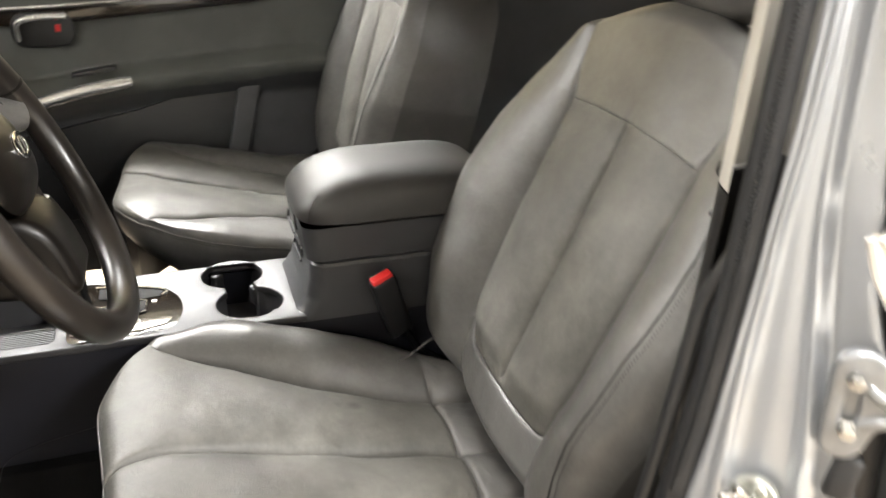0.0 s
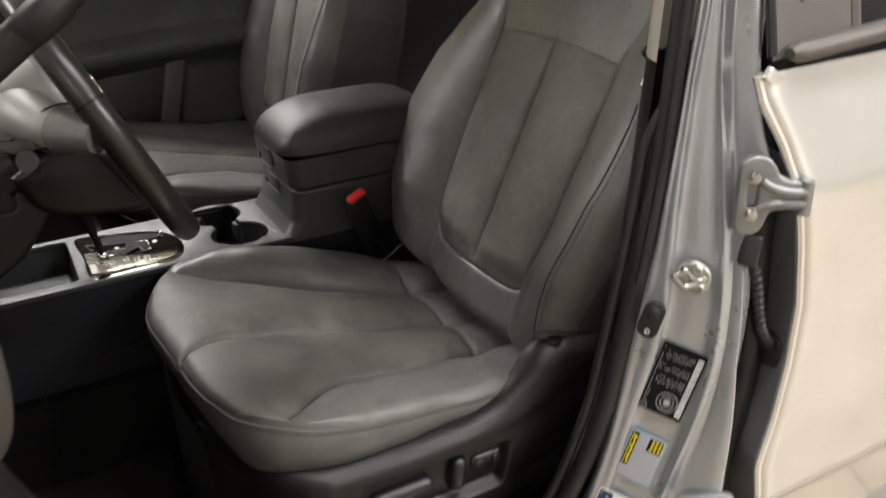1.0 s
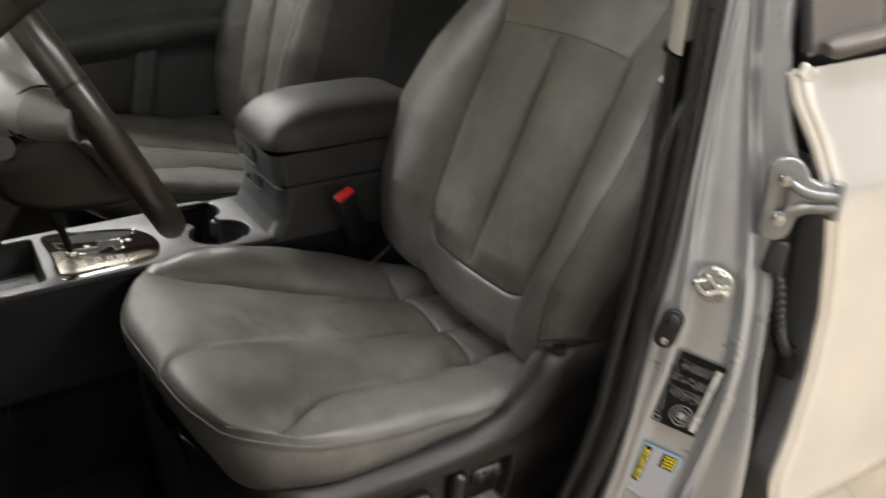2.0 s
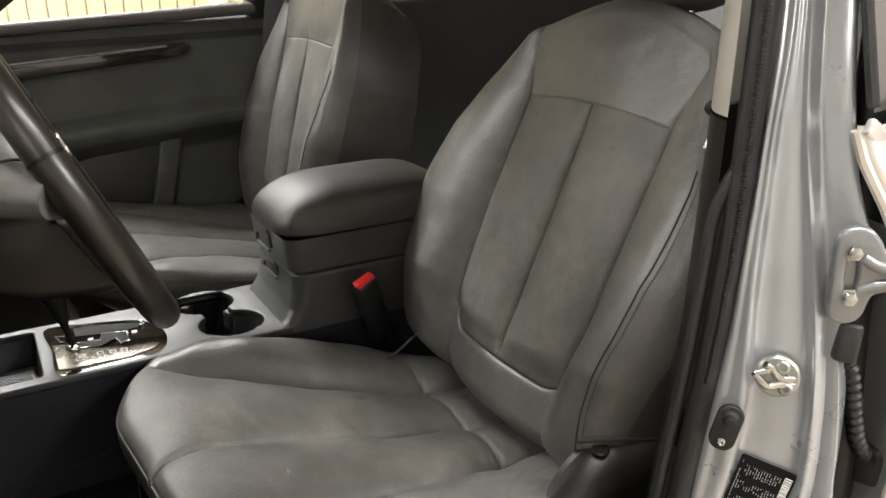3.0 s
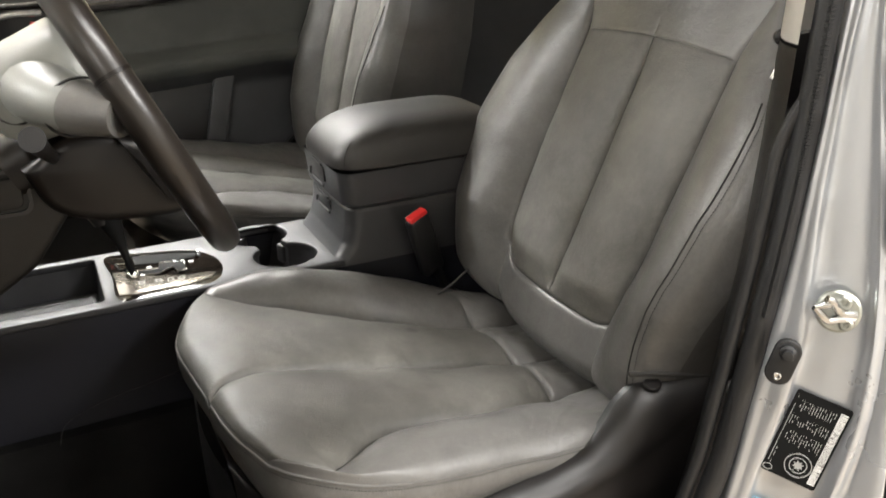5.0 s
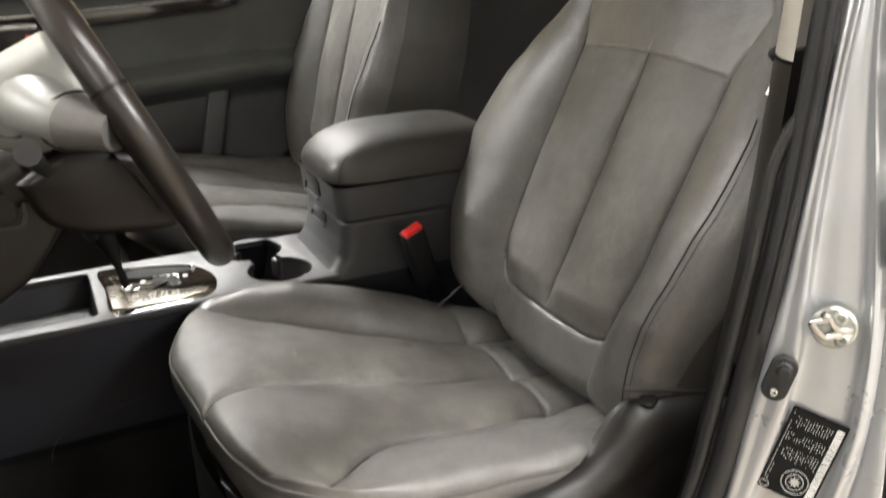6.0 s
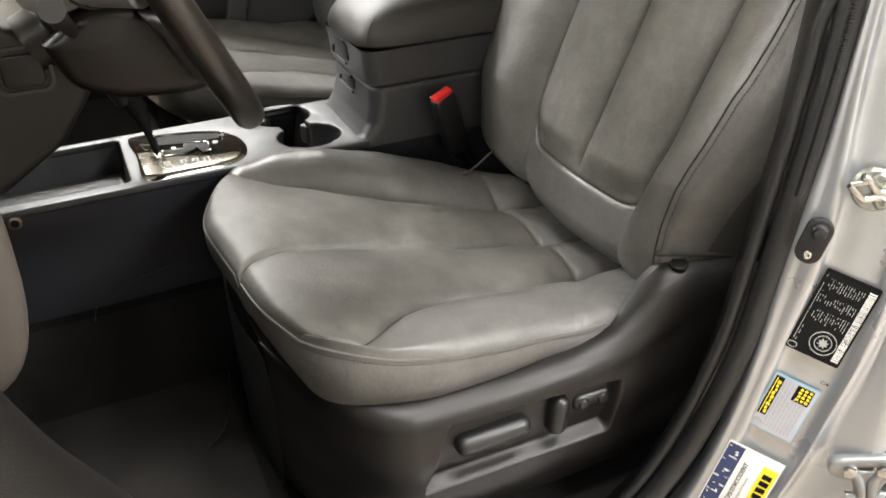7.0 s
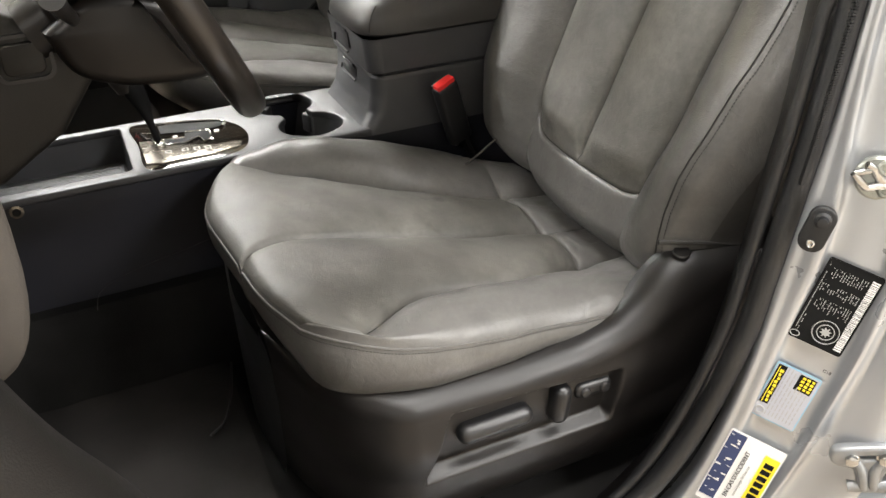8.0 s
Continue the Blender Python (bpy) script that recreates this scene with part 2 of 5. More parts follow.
def smooth_path(points, n):
    """A Catmull-Rom line of n points through the given ones."""
    pts = [Vector(p) for p in points]
    pts = [pts[0] * 2 - pts[1]] + pts + [pts[-1] * 2 - pts[-2]]
    out = []
    for k in range(n):
        t = k / (n - 1) * (len(pts) - 3)
        i = min(int(t), len(pts) - 4)
        t -= i
        a, b, c, d = pts[i:i + 4]
        out.append(0.5 * (2 * b + (c - a) * t + (2 * a - 5 * b + 4 * c - d) * t * t + (3 * b - 3 * c + d - a) * t ** 3))
    return out


def tube(points, radius, sides=10, closed=False, flat=1.0, caps=True):
    """A round bar along points; radius is a number or a function of 0..1."""
    bm = bmesh.new()
    pts = [Vector(p) for p in points]
    n = len(pts)
    rings, side = [], None
    for i, p in enumerate(pts):
        d = (pts[(i + 1) % n] - pts[i - 1]) if closed else (pts[min(i + 1, n - 1)] - pts[max(i - 1, 0)])
        d.normalize()
        if side is None:
            side = d.cross(Vector((0, 0, 1)))
            if side.length < 0.1:
                side = d.cross(Vector((0, 1, 0)))
        side = (side - d * side.dot(d)).normalized()
        up = side.cross(d)
        r = radius(i / (n - 1)) if callable(radius) else radius
        rings.append([bm.verts.new(p + r * (math.cos(a) * side + flat * math.sin(a) * up)) for a in (2 * math.pi * k / sides for k in range(sides))])
    for i in range(n if closed else n - 1):
        a, b = rings[i], rings[(i + 1) % n]
        for k in range(sides):
            bm.faces.new((a[k], a[(k + 1) % sides], b[(k + 1) % sides], b[k]))
    if not closed and caps:
        bm.faces.new(rings[0])
        bm.faces.new(rings[-1])
    return bm


def lathe(profile, m, sides=28):
    """A turned solid: profile of (radius, height) about the z axis of the pose m."""
    bm = bmesh.new()
    rings = [[bm.verts.new(m @ Vector((r * math.cos(a), r * math.sin(a), h))) for a in (2 * math.pi * k / sides for k in range(sides))] for r, h in profile]
    for a, b in zip(rings, rings[1:]):
        for k in range(sides):
            bm.faces.new((a[k], a[(k + 1) % sides], b[(k + 1) % sides], b[k]))
    for ring, (r, _) in ((rings[0], profile[0]), (rings[-1], profile[-1])):
        if r > 1e-5:
            bm.faces.new(ring)
    bmesh.ops.remove_doubles(bm, verts=bm.verts, dist=1e-5)
    return bm


def plate(loops, m, depth, bevel=0.0):
    """A flat plate with holes: the first loop of (x, y) is its outline; depth is to both sides."""
    curve = bpy.data.curves.new("outline", "CURVE")
    curve.dimensions, curve.fill_mode, curve.extrude, curve.bevel_depth, curve.bevel_resolution = "2D", "BOTH", depth, bevel, 2
    for loop in loops:
        s = curve.splines.new("POLY")
        s.points.add(len(loop) - 1)
        for p, q in zip(s.points, loop):
            p.co = (q[0], q[1], 0, 1)
        s.use_cyclic_u = True
    ob = bpy.data.objects.new("outline", curve)
    data = bpy.data.meshes.new_from_object(ob)
    bm = bmesh.new()
    bm.from_mesh(data)
    bpy.data.objects.remove(ob)
    bpy.data.curves.remove(curve)
    bpy.data.meshes.remove(data)
    bmesh.ops.remove_doubles(bm, verts=bm.verts, dist=1e-5)
    bmesh.ops.transform(bm, matrix=m, verts=bm.verts)
    return bm


def rounded(x0, x1, y0, y1, r, n=6):
    out = []
    for cx, cy, a0 in ((x1 - r, y1 - r, 0), (x0 + r, y1 - r, 90), (x0 + r, y0 + r, 180), (x1 - r, y0 + r, 270)):
        out += [(cx + r * math.cos(radians(a0 + 90 * k / n)), cy + r * math.sin(radians(a0 + 90 * k / n))) for k in range(n + 1)]
    return out


def merge(*bms):
    out = bmesh.new()
    for b in bms:
        data = bpy.data.meshes.new("piece")
        b.to_mesh(data)
        b.free()
        out.from_mesh(data)
        bpy.data.meshes.remove(data)
    return out


def lettering(text, size, m):
    """Flat letters in the built-in font; m puts their plane, x along the line."""
    curve = bpy.data.curves.new("letters", "FONT")
    curve.body, curve.size, curve.extrude = text, size, 0.0002
    ob = bpy.data.objects.new("letters", curve)
    data = bpy.data.meshes.new_from_object(ob)
    bm = bmesh.new()
    bm.from_mesh(data)
    bpy.data.objects.remove(ob)
    bpy.data.curves.remove(curve)
    bpy.data.meshes.remove(data)
    bmesh.ops.transform(bm, matrix=m, verts=bm.verts)
    return bm


# ---- garage ----
def garage():
    floor = part("floor", box(-5, 6, -4.5, 5, -0.10, -0.008, 0), GROUT, None, smooth=False)
    tagged(floor, "tan ceramic tile floor of the garage", "floor", kind="structure")
    tagged(part("wall_west", box(-5.12, -5, -4.5, 5, 0, 3.1, 0), WALL, None, smooth=False), "plain white painted garage wall", "wall", kind="structure")
    tagged(part("wall_east", box(6, 6.12, -4.5, 5, 0, 3.1, 0), WALL, None, smooth=False), "plain white painted garage wall", "wall", kind="structure")
    tagged(part("wall_south", box(-5.12, 6.12, -4.62, -4.5, 0, 3.1, 0), WALL, None, smooth=False), "plain white painted garage wall", "wall", kind="structure")
    north = part("wall_north", box(-5.12, 6.12, 5.03, 5.15, 0, 3.1, 0), WALL, None, smooth=False)
    tagged(north, "cream panelled garage wall with upright grooves", "wall", kind="structure")
    strip = box(-0.055, 0.055, 4.99, 5.028, 0.0, 3.08, 0.006, 1)
    first = part("wall_panel", strip, PANEL, north, smooth=False)
    for k in range(1, 70):
        ob = first.copy()
        scene.collection.objects.link(ob)
        ob.location.x = -4.0 + 0.118 * k
    first.location.x = -4.0
    tagged(part("wall_post", box(0.98, 1.12, 4.93, 4.985, 0, 3.1, 0.004, 1), WALL, None, smooth=False), "pale grey upright post against the wall", "post", kind="structure")
    tagged(part("ceiling", box(-5.12, 6.12, -4.62, 5.15, 3.1, 3.2, 0), WALL, None, smooth=False), "white painted garage ceiling", "ceiling", kind="structure")
    # unseen lamp fittings, added to go with the tubes
    for tx, ty, _ in ADDED_TUBES:
        lamp = thing("added_ceiling_light", (tx, ty, 3.1), "white ceiling light fitting with a lit diffuser, added out of view", "ceiling light", "garage ceiling lights")
        part("housing", box(tx - 0.8, tx + 0.8, ty - 0.19, ty + 0.19, 3.02, 3.098, 0.006), WALL, lamp)
        part("diffuser", box(tx - 0.75, tx + 0.75, ty - 0.16, ty + 0.16, 2.985, 3.018, 0.004), GLOW, lamp)
    return floor


def floor_tiles(floor):
    base = box(-0.148, 0.148, -0.148, 0.148, -0.0075, 0.0, 0.002, 1)
    first = part("tile", base, TILE, floor, smooth=False)
    for i in range(17):
        for j in range(17):
            x, y = -1.6 + 0.3 * i, -3.4 + 0.3 * j
            if i == j == 0:
                first.location = (x, y, 0)
                continue
            ob = first.copy()
            scene.collection.objects.link(ob)
            ob.location = (x, y, 0)
    rest = bmesh.new()
    for i in range(-11, 25):
        for j in range(-3, 28):
            if 0 <= i < 17 and 0 <= j < 17:
                continue
            x, y = -1.6 + 0.3 * i, -3.4 + 0.3 * j
            lo = [rest.verts.new((x + a, y + b, -0.0075)) for a, b in ((-0.148, -0.148), (0.148, -0.148), (0.148, 0.148), (-0.148, 0.148))]
            hi = [rest.verts.new((v.co.x, v.co.y, 0.0)) for v in lo]
            rest.faces.new(hi)
            for k in range(4):
                rest.faces.new((lo[k], lo[(k + 1) % 4], hi[(k + 1) % 4], hi[k]))
    part("outer_tiles", rest, TILE, floor, smooth=False, kind="stuff")


# ---- seats ----
SLOPE, SEAT_Z = 0.27, 0.66


def back_axes(recline):
    a = radians(recline)
    return Vector((math.sin(a), -0.05, math.cos(a))), Vector((-math.cos(a), 0, math.sin(a)))


def ease(t):
    t = max(0.0, min(1.0, t))
    return t * t * (3 - 2 * t)


def crease(d, depth, wide=0.0035):
    return -depth * math.exp(-abs(d) / wide)


# v runs across a seat, negative towards its door
def seam_outer(x):
    return interp(x, [-0.43, -0.40, -0.384, -0.347, -0.32, -0.299, -0.27, -0.24, -0.19, -0.153, -0.064, 0.004, 0.06], [-0.36, -0.305, -0.286, -0.247, -0.221, -0.205, -0.193, -0.186, -0.180, -0.174, -0.156, -0.128, -0.122])


def seam_inner(x):
    return interp(x, [-0.46, -0.42, -0.40, -0.34, -0.26, -0.18, -0.09, 0.0, 0.06], [0.30, 0.245, 0.215, 0.194, 0.165, 0.134, 0.117, 0.114, 0.112])


def seam_middle(x):
    return interp(x, [-0.482, -0.465, -0.44, -0.385, -0.32, -0.10, 0.0, 0.1], [-0.085, -0.072, -0.053, -0.034, -0.028, -0.028, -0.022, -0.02])


def half_width(x):
    return interp(x, [-0.48, -0.39, -0.30, -0.20, -0.10, 0.0, 0.09], [0.296, 0.302, 0.302, 0.292, 0.277, 0.258, 0.245])


def squircle(p, q, k):
    return p * math.sqrt(1 - k * q * q / 2), q * math.sqrt(1 - k * p * p / 2)


def cushion_plan(p, q):
    """Plan of the cushion: p from front (-1) to rear (1), q across."""
    a, b = squircle(p, q, 1.0)
    r = math.hypot(a, b)
    if r > 1e-6:
        c, sn = abs(a) / r, abs(b) / r
        power = 3.6 - (1.1 * ease(-a / r * 2) * ease(b / r * 2) if b > 0 and a < 0 else 0.0)
        if a > 0 and b < 0:
            power += 5.0 * ease(a / r * 2) * ease(-b / r * 2)
        r = (c ** power + sn ** power) ** (-1 / power)
        a, b = a * r, b * r
    x = -0.195 + 0.287 * a
    # the front edge runs back a little towards the door
    across = half_width(x) * b
    x += 0.019 * ease((-a - 0.45) / 0.45) * ease((0.16 - across) / 0.27) * ease((across + 0.31) / 0.12)
    return x, half_width(x) * b * (1 + 0.10 * ease((x + 0.16) / 0.2) if b < 0 else 1.0)


@functools.lru_cache(maxsize=None)
def seam_q(p, which):
    """Where a lengthwise seam crosses the row p, and how far it lies inside the edge there."""
    line = (seam_outer, seam_middle, seam_inner)[which]
    lo, hi = ((-1.0, 0.0), (-0.6, 0.3), (0.0, 1.0))[which]
    for _ in range(30):
        mid = (lo + hi) / 2
        x, v = cushion_plan(p, mid)
        if v > line(x):
            hi = mid
        else:
            lo = mid
    return max(-0.93, min(0.93, lo))


def cushion_point(p, q, inner=1.0):
    """Point of the cushion's top; q is -0.5, 0 and 0.5 on the three seams."""
    so, sm, si = (seam_q(p, k) for k in range(3))
    q2 = interp(q, [-1, -0.5, 0, 0.5, 1], [-1, so, sm, si, 1])
    x, v = cushion_plan(p, q2)
    side = so if q < 0 else si
    room = ease((0.93 - abs(side)) / 0.30)
    z = SEAT_Z - SLOPE * x
    if x > 0:
        z += SLOPE * x * 0.8
    if x < -0.38:
        z -= 3.0 * (-0.38 - x) ** 2
    front = ease((x + 0.47) / 0.16)
    dip = 0.013 * front
    if abs(q) <= 0.5:
        r = abs(q) / 0.5
        lift = math.sin(math.pi * r) ** 0.48
        z += -dip + 0.025 * lift * (0.10 + 0.90 * ease((x + 0.475) / 0.20)) * (1 - 0.5 * ease((x + 0.004) / 0.06))
    else:
        r = (abs(q) - 0.5) / 0.5
        if q < 0:
            amp = 0.62 * interp(x, [-0.44, -0.38, -0.32, -0.20, 0.0, 0.09], [0.0, 0.003, 0.013, 0.036, 0.046, 0.03])
            lip = (0.68 + 0.4 * ease((x + 0.12) / 0.12)) * interp(x, [-0.42, -0.30, -0.20, -0.10, 0.0], [0.0, 0.002, 0.010, 0.020, 0.030])
        else:
            amp = inner * interp(x, [-0.45, -0.40, -0.34, -0.26, -0.16, -0.06, 0.02, 0.09], [0.0, 0.008, 0.024, 0.042, 0.046, 0.036, 0.024, 0.014])
            lip = inner * interp(x, [-0.42, -0.30, -0.20, -0.10, 0.0], [0.0, 0.006, 0.012, 0.014, 0.012])
        z += -dip * (1 - r) ** 2 + room * (lip * r + amp * math.sin(math.pi * min(1, r ** 0.75)) ** 0.9)
    vs = cushion_plan(p, side)[1]
    z += crease(v - vs, 0.0110 * room * front * (1 - 0.8 * ease((x + 0.002) / 0.02)), 0.0034)
    vm = cushion_plan(p, sm)[1]
    if x < 0.0:
        z += crease(v - vm, 0.0130 * ease((x + 0.485) / 0.03) * ease(-x / 0.02), 0.0034)
    z += crease(x, 0.0095, 0.0034) * ease((0.17 - abs(v)) / 0.06)
    fold = noise.noise((x * 38 + 9 * noise.noise((x * 12, v * 12, 5.0)), v * 26, 2.2))
    rear = ease((x + 0.16) / 0.16) * (1 if abs(q) > 0.3 else 0.35)
    z += noise.noise((x * 16, v * 16, 3.1)) * 0.0024 + noise.noise((x * 45, v * 45, 7.7)) * 0.0006 + fold * 0.0020 * rear
    rim = 1 - max(abs(p), abs(q))
    if rim < 0.07:
        z -= 0.009 * (1 - rim / 0.07) ** 2
    return x, v, z


def gathered(n, centres, reach=0.03, gain=5.0):
    """n + 1 steps from -1 to 1, closer together about the centres, one step on each of them."""
    s = np.linspace(-1, 1, 4001)
    weight = 1 + gain * sum(np.exp(-((s - c) / reach) ** 2) for c in centres)
    total = np.concatenate([[0], np.cumsum((weight[1:] + weight[:-1]) / 2)])
    out = np.interp(np.linspace(0, total[-1], n + 1), total, s)
    for c in centres:
        out[np.argmin(abs(out - c))] = c
    return [float(v) for v in out]


def ring(n, ps=None, qs=None):
    """Border of the square, (p, q) in order."""
    ps = ps or [-1 + 2 * k / n for k in range(n + 1)]
    qs = qs or ps
    return [(p, -1.0) for p in ps[:-1]] + [(1.0, q) for q in qs[:-1]] + [(p, 1.0) for p in ps[:0:-1]] + [(-1.0, q) for q in qs[:0:-1]]


def pillow(ps, qs, surface_fn, skirt_fn, levels, insert_fn, side=0):
    """A padded form: a square sheet mapped by surface_fn(p, q), with its border carried on by skirt_fn(p, q, level)."""
    bm = bmesh.new()
    n = len(ps) - 1
    vs = [[bm.verts.new(surface_fn(p, q)) for q in qs] for p in ps]
    for i in range(n):
        for j in range(n):
            f = bm.faces.new((vs[i][j], vs[i + 1][j], vs[i + 1][j + 1], vs[i][j + 1]))
            f.material_index = 1 if insert_fn((ps[i] + ps[i + 1]) / 2, (qs[j] + qs[j + 1]) / 2) else 0
    border = [vs[i][0] for i in range(n)] + [vs[n][j] for j in range(n)] + [vs[n - i][n] for i in range(n)] + [vs[0][n - j] for j in range(n)]
    around = ring(n, ps, qs)
    prev = border
    for level in range(1, levels + 1):
        row = [bm.verts.new(skirt_fn(p, q, level / levels)) for p, q in around]
        for k in range(len(row)):
            f = bm.faces.new((prev[k], prev[(k + 1) % len(row)], row[(k + 1) % len(row)], row[k]))
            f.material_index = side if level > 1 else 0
        prev = row
    bm.faces.new(prev)
    return bm


N_PAD = 192
P_LOW, P_TOP = -0.729, 0.510


def back_half(w, v):
    inner = interp(w, [-0.01, 0.10, 0.20, 0.30, 0.40, 0.47, 0.54, 0.60, 0.65], [0.288, 0.328, 0.353, 0.359, 0.340, 0.305, 0.264, 0.236, 0.21])
    outer = interp(w, [-0.01, 0.10, 0.20, 0.30, 0.40, 0.47, 0.54, 0.60, 0.65], [0.268, 0.284, 0.303, 0.312, 0.302, 0.276, 0.240, 0.212, 0.19])
    return inner if v > 0 else outer


def back_seam(w):
    return interp(w, [0.0, 0.08, 0.20, 0.48, 0.56, 0.65], [0.135, 0.145, 0.157, 0.163, 0.185, 0.2])


def back_plan(p, q):
    if p > 0:
        k = 0.62
    else:
        k = 0.62 + (0.10 + 0.36 * ease(-q * 3)) * p
    a, b = squircle(p, q, k)
    w = 0.315 + 0.325 * a
    return w, back_half(w, b) * b


@functools.lru_cache(maxsize=None)
def back_seam_q(p, sign):
    lo, hi = 0.0, 1.0
    for _ in range(30):
        mid = (lo + hi) / 2
        w, v = back_plan(p, sign * mid)
        if abs(v) > back_seam(w):
            hi = mid
        else:
            lo = mid
    return min(0.9, lo)


def back_point(p, q):
    """Point of the backrest's face: height up it, across it, out of it."""
    sign = -1 if q < 0 else 1
    sq = back_seam_q(p, sign)
    w, v = back_plan(p, interp(q, [-1, -0.5, 0, 0.5, 1], [-1, -back_seam_q(p, -1), 0, back_seam_q(p, 1), 1]))
    vs = abs(back_plan(p, sign * sq)[1])
    n = 0.0
    # rounded lower corners of the insert
    corner = max(0.0, (abs(q) - 0.34) / 0.16) if abs(q) < 0.5 else max(0.0, 1 - (abs(q) - 0.5) / 0.3)
    w += (0.034 if q > 0 else 0.012) * corner ** 2.3 * math.exp(-((p - P_LOW) / 0.22) ** 2)
    if abs(q) <= 0.5:
        r = abs(q) / 0.5
        lift = ease((p - P_LOW) / 0.16) * ease((P_TOP + 0.10 - p) / 0.75)
        n += 0.023 * math.sin(math.pi * r) ** 0.52 * lift + 0.006 * (1 - lift) * math.sin(math.pi * (0.5 + 0.5 * r))
        n += crease(v, 0.0095 * min(1, lift * 3), 0.0030)
        n += crease((p - P_LOW) * 0.325, 0.0060, 0.0030) * ease((0.5 - abs(q)) / 0.02 + 0.3)
        n += crease((p - P_TOP) * 0.325, 0.0012, 0.0022)
    else:
        r = (abs(q) - 0.5) / 0.5
        amp = interp(w, [-0.01, 0.06, 0.15, 0.28, 0.40, 0.50, 0.60], [0.015, 0.04, 0.058, 0.052, 0.034, 0.014, 0.004])
        n += amp * (math.sin(math.pi * min(1, 0.03 + 0.82 * r)) ** 0.9 - 0.09)
    run = ease((p - P_LOW + 0.03) / 0.04) * ease((0.74 - p) / 0.3)
    n += crease(abs(v) - vs, 0.0085 * run, 0.0030)
    if w < 0.085:
        n -= 0.014 * ease((0.085 - w) / 0.13)
    n += noise.noise((w * 14, v * 14, 9.3)) * 0.002 + noise.noise((w * 40, v * 40, 1.3)) * 0.0005
    rim = 1 - max(abs(p), abs(q))
    if rim < 0.09:
        n -= 0.02 * (1 - rim / 0.09) ** 2
    return w, v, n


def front_seat(name, yc, out, recline, label, shift=0.0, inner=1.0, lift=0.0, slim=1.0, deep=0.0):
    """A front seat; out is -1 where its outer side faces -y."""
    seat = thing(name, (-0.15, yc, 0.43), label, "car seat", "front car seats")
    origin = Vector((0.03 + shift, yc + 0.018 * out, 0.69))
    up, face = back_axes(recline)

    def top(p, q):
        x, v, z = cushion_point(p, q, inner)
        return Vector((x, yc - out * v, z + lift))

    def skirt(p, q, t):
        x, v, z = cushion_point(p, q, inner)
        low = 0.635
        tuck = 0.014 + 0.036 * ease((-x - 0.33) / 0.12) * ease((v + 0.26) / 0.12)
        puff = 0.012 * math.sin(math.pi * t) - 0.018 * t * t - tuck * t ** 1.6
        length = math.hypot(x + 0.195, v)
        k = 1 + puff / length
        return Vector((-0.195 + (x + 0.195) * k, yc - out * v * k, z + lift + (low - z) * t))

    cushion = part("seat_cushion", pillow(gathered(N_PAD, [0.66], 0.12, 1.5), gathered(N_PAD, [-0.5, 0.0, 0.5]), top, skirt, 12, lambda p, q: abs(q) < 0.5 and cushion_point(p, q)[0] < 0), LEATHER, seat, "worn grey leather cushion with dark stains")
    cushion.data.materials.append(INSERT)

    def front(p, q):
        w, v, n = back_point(p, q)
        if v > 0.15:
            n += deep * 0.25 * ease((v - 0.15) / 0.15) * ease((0.55 - w) / 0.3)
            v = 0.15 + (v - 0.15) * slim
        return origin + up * w + Vector((0, -out * v, 0)) + face * n

    def shell(p, q, t):
        w, v, n = back_point(p, q)
        inside = ease((v - 0.15) / 0.10)
        if v > 0.15:
            n += deep * 0.25 * ease((v - 0.15) / 0.15) * ease((0.55 - w) / 0.3) * (1 - t)
            v = 0.15 + (v - 0.15) * slim
        puff = 1 + 0.03 * math.sin(math.pi * min(1, t * 1.2)) - (0.03 + 0.07 * ease((w - 0.1) / 0.35)) * t * t
        rise = 1 + 0.02 * math.sin(math.pi * min(1, t * 1.2)) - 0.10 * t * t * ease(w / 0.4)
        return origin + up * (0.315 + (w - 0.315) * rise) + Vector((0, -out * v * puff, 0)) + face * (n - (0.125 + deep * inside + (0.07 * ease((0.36 - w) / 0.3) if v < 0 else 0.0)) * t)

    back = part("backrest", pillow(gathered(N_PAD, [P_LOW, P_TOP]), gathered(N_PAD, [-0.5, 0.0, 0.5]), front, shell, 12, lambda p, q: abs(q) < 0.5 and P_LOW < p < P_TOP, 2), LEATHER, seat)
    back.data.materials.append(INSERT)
    back.data.materials.append(SIDE_PANEL)

    # sewn seams
    def run(points, parent, r=0.0013):
        part("seam", tube(points, r, 6), THREAD, parent)

    for s in (-1, 1):
        k = 0 if s < 0 else 2
        inside = [p for p in np.linspace(-0.99, 0.66, 90) if abs(seam_q(p, k)) < 0.90 and cushion_point(p, 0.5 * s)[0] < 0]
        run([top(p, 0.5 * s) for p in inside], cushion)
        run([front(p, 0.5 * s) for p in np.linspace(P_LOW, 0.5, 60)], back)
    run([top(p, 0) for p in np.linspace(-0.985, 0.66, 70) if cushion_point(p, 0)[0] < 0], cushion)
    run([front(P_LOW, q) for q in np.linspace(-0.5, 0.5, 50)], back)
    run([front(p, 0) for p in np.linspace(P_LOW, P_TOP, 60)], back)
    # lipped edge seam round the cushion, with its row of stitches
    edge = [skirt(p, q, 0.04) for p, q in ring(90)]
    part("piping", tube(edge, 0.0017, 6, closed=True), LEATHER, cushion, "lipped edge seam")
    stitch = bmesh.new()
    line = [skirt(p, q, 0.085) for p, q in ring(140)]
